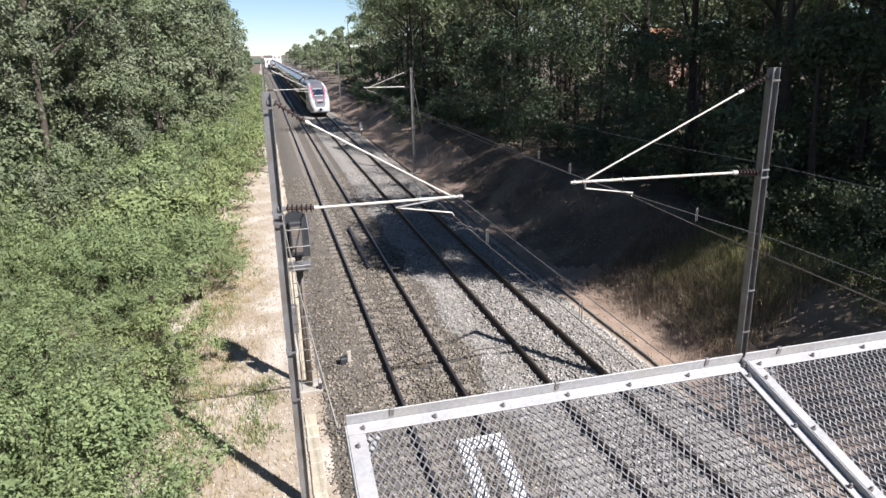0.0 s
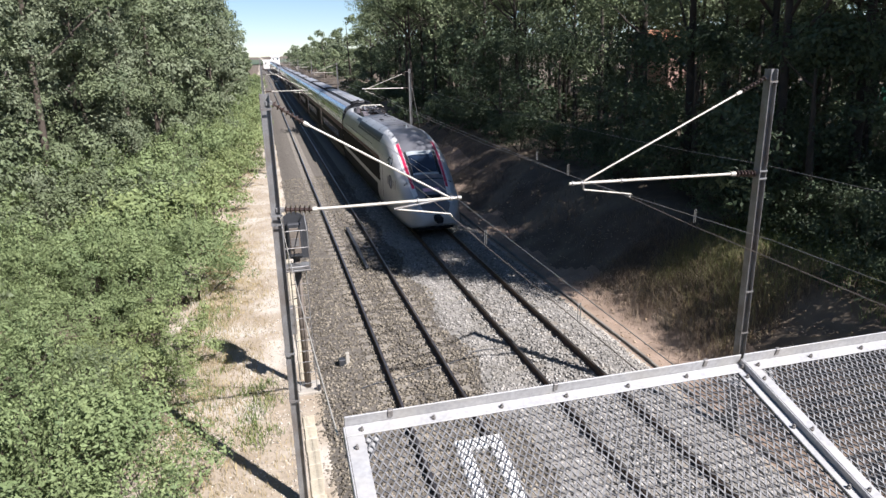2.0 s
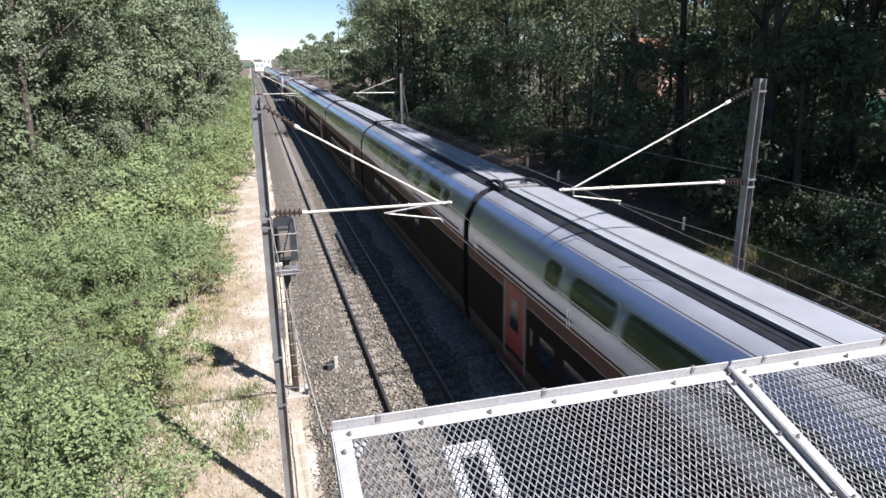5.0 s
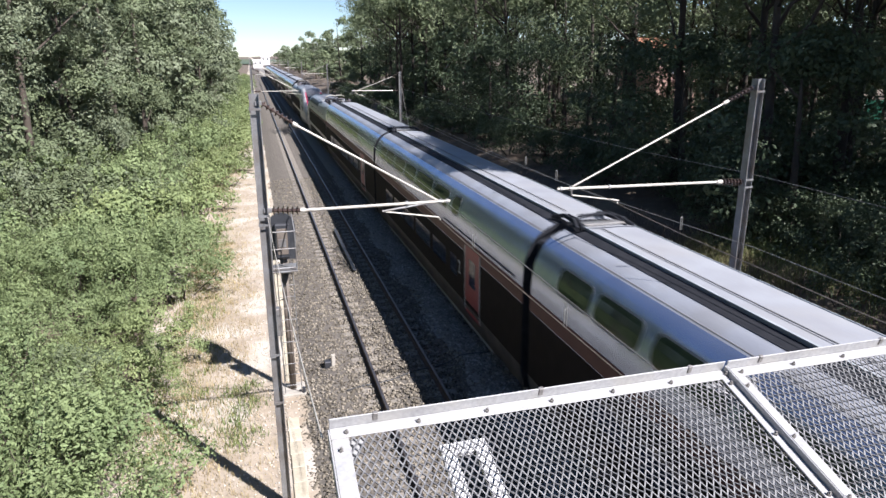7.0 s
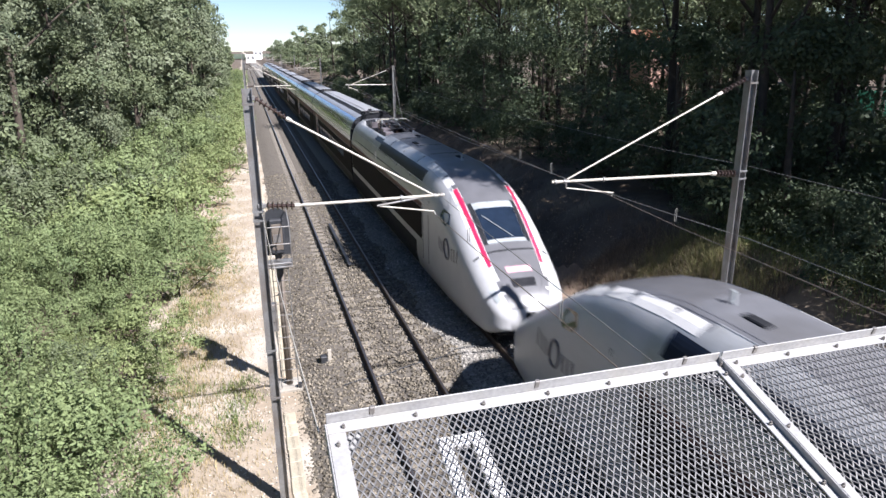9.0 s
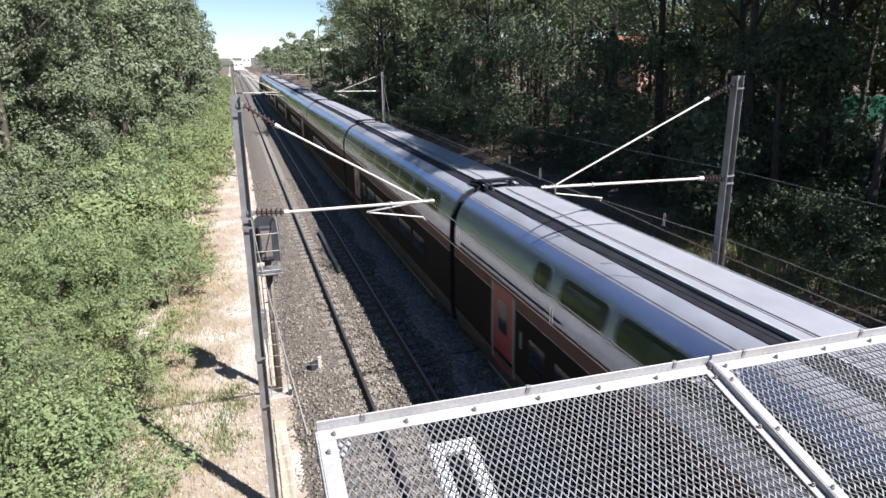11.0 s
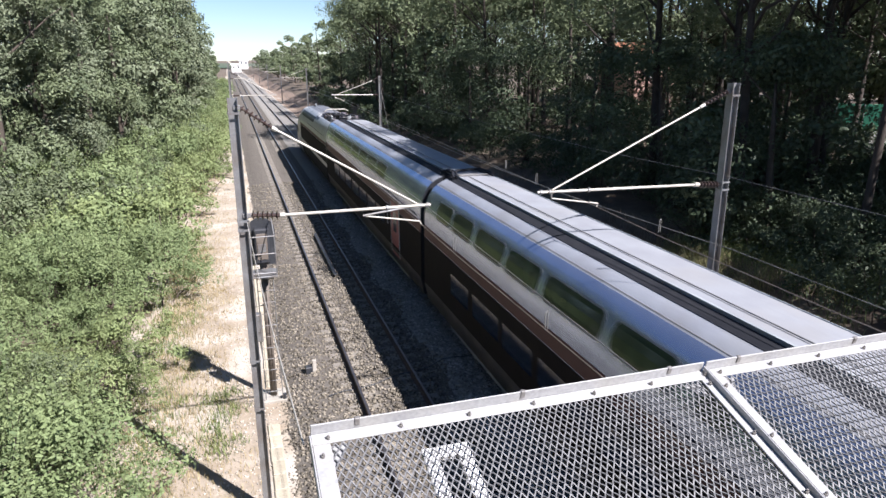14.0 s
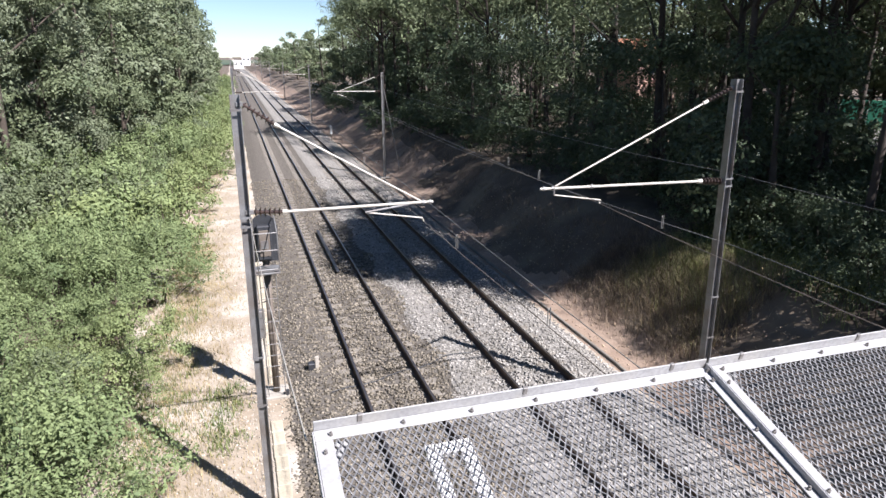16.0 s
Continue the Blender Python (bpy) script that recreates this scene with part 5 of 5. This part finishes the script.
def trackside():
    b = holder("track_box", pose(-1.66, 16.15, -0.3), "small grey trackside marker post on the ballast", "marker post")
    part("post", bm_box(-0.05, 0.05, -0.05, 0.05, 0, 0.46, 0.012), M_CONCRETE, b)
    part("foot", bm_box(-0.24, -0.055, -0.10, 0.10, 0.04, 0.30, 0.02), M_SIGNAL, b, "black connection box")
    part("strip", bm_box(-0.06, 0.06, -1.5, -0.12, 0.06, 0.11, 0.01), M_SLEEPER, b)
    c = holder("track_ramp", pose(0.05, 27.0, -0.14), "dark ribbed contact ramp between the rails", "track ramp")
    part("ramp", bm_box(-0.07, 0.07, -3.2, 3.2, 0.03, 0.10, 0.02), M_SIGNAL, c)
    for k in range(6):
        part("support", bm_box(-0.10, 0.10, -2.9 + 1.16 * k - 0.06, -2.9 + 1.16 * k + 0.06, -0.05, 0.028, 0.01), M_POST, c)
    # concrete cable troughs
    for x, y0, y1, w, lab in ((-2.86, 6.0, 14.4, 0.26, "yellowish concrete cable trough lids beside the mast"), (-2.82, 15.9, 46, 0.20, "pale concrete cable trough lids")):
        t = holder("cable_trough", pose(x, y0, -0.345), lab, "cable trough", "cable troughs", kind="structure")
        me = finish(bm_box(-w / 2, w / 2, 0.006, 0.494, -0.1, 0.05, 0.012), "lid", M_LID)
        for k in range(int((y1 - y0) / 0.5)):
            o = new("lid", me)
            o.parent = t
            o.location = (0.008 * math.sin(k * 2.3), 0.5 * k, 0.006 * math.sin(k * 1.7))
    t = holder("edge_kerb", pose(6.15, 4, -0.36), "low concrete kerb between the ballast and the bank", "kerb", kind="structure")
    me = finish(bm_box(-0.035, 0.035, 0.006, 0.994, -0.1, 0.10, 0.01), "kerb_stone", M_KERB)
    for k in range(60):
        o = new("kerb_stone", me)
        o.parent = t
        o.location = (0.01 * math.sin(k * 1.9), k, 0.005 * math.sin(k * 2.7))
    w = holder("track_cable", pose(0, 0, 0), "thin dark cable lying across the track", "cable")
    part("wire", bm_tube([(-1.5 + 0.4 * k, 14.6 + 0.06 * math.sin(k * 1.7) + 0.12 * k, ballast_z(-1.5 + 0.4 * k, 14.8) + 0.05) for k in range(12)], 0.012, 6), M_SIGNAL, w)
    e = holder("earth_wire", pose(0, 0, 0), "pale wire strung from the mast to the bridge screen", "wire")
    part("wire", bm_tube(sag((-3.08, 10.75, 5.25), (-2.985, 2.56, 6.17), 0.12), 0.0045, 6), M_TUBE, e)
    part("down_wire", bm_tube([(-3.05, 10.72, 5.3), (-2.98, 12.3, 3.6), (-2.9, 14.9, 0.0)], 0.006, 6), M_TUBE, e)
    m = holder("distance_marker", pose(5.75, 66, -0.35), "small white marker post beside the track", "marker post")
    part("post", bm_box(-0.05, 0.05, -0.05, 0.05, 0, 1.2, 0.01), M_POST, m)
    part("plate", bm_box(-0.12, 0.12, -0.08, -0.052, 0.7, 1.5, 0.01), M_WHITEPAINT, m)


# ---- buildings in the distance ----
def house(name, at, size, roof_h, wall, label, windows=3, roof=None):
    x, y, z = at
    w, d, h = size
    hs = holder(name, pose(x, y, z), label, "house", "houses beyond the trees")
    part("wall", bm_box(-w / 2, w / 2, -d / 2, d / 2, -2, h, 0.03), wall, hs)
    bm = bmesh.new()
    loft(bm, [[(-w / 2 - 0.4, -d / 2 - 0.4, h + 0.01), (-w / 2 - 0.4, d / 2 + 0.4, h + 0.01), (-w / 2 - 0.4, 0, h + roof_h)],
              [(w / 2 + 0.4, -d / 2 - 0.4, h + 0.01), (w / 2 + 0.4, d / 2 + 0.4, h + 0.01), (w / 2 + 0.4, 0, h + roof_h)]])
    part("roof", bm, roof or M_TILE, hs, "" if roof else "terracotta tiled roof")
    for k in range(windows):
        px = -w / 2 + w * (k + 0.5) / windows
        wd = part("window", bm_box(px - 0.5, px + 0.5, -d / 2 - 0.03, -d / 2 - 0.002, h - 2.0, h - 0.7, 0.01), M_GLASS, hs)
        part("sill", bm_box(px - 0.6, px + 0.6, -d / 2 - 0.12, -d / 2 - 0.032, h - 2.08, h - 2.0, 0.01), M_WHITEPAINT, wd)


def distance():
    house("house", (31.6, 53.0, 3.0), (4.6, 5, 5.2), 0.9, M_PINKWALL, "pink rendered house behind the trees", 1)
    house("house", (2.0, 470.0, 1.6), (6.0, 6, 2.6), 1.0, M_WHITEWALL, "small white house at the end of the line", 2, M_WHITEWALL)
    house("house", (8.0, 520.0, 3.0), (6.0, 6, 3.6), 1.2, M_WHITEWALL, "white house among trees at the end of the line", 2, M_WHITEWALL)
    wl = holder("garden_wall", pose(32.2, 30.0, 2.4, 0, 0, -45), "white rendered garden wall with a green screen", "wall")
    part("wall", bm_box(-3.6, 6, -0.12, 0.12, -1.2, 1.2, 0.03), M_WHITEWALL, wl)
    part("green_screen", bm_box(-1.6, 6, -0.05, 0.03, 1.202, 2.75, 0.01), M_GREENNET, wl, "green privacy screen")
    for k in range(6):
        part("screen_post", bm_tube([(-1.5 + 1.4 * k, -0.08, 1.15), (-1.5 + 1.4 * k, -0.08, 2.8)], 0.03, 6), M_GALV, wl)
    w2 = holder("garden_wall", pose(29.4, 40.0, 1.9, 0, 0, -35), "low pale wall in the sun beyond the trees", "wall")
    part("wall", bm_box(-4, 5, -0.12, 0.12, -1.4, 1.3, 0.03), M_WHITEWALL, w2)
    # the far rise
    bm = bmesh.new()
    rings = []
    for j in range(6):
        f = j / 5
        rings.append([(-420 + 840 * k / 40, 640 + 220 * f, 0.5 + (3.5 + 3 * fbm(k * 0.35, 0, 1.0, 4)) * math.sin(math.pi * f)) for k in range(41)])
    loft(bm, rings, closed=False)
    hill = new("backdrop", finish(bm, "backdrop", M_HILL, True))
    tagged(hill, "low wooded rise in the distance", "hill", kind="structure")


# ---- building it all ----
ground_sheet()
ballast_bed()
railway_rails()
overhead()
bridge_screen()
signal()
trackside()
distance()
gravel()
grasses()
plants()
CARS = train()
motions()
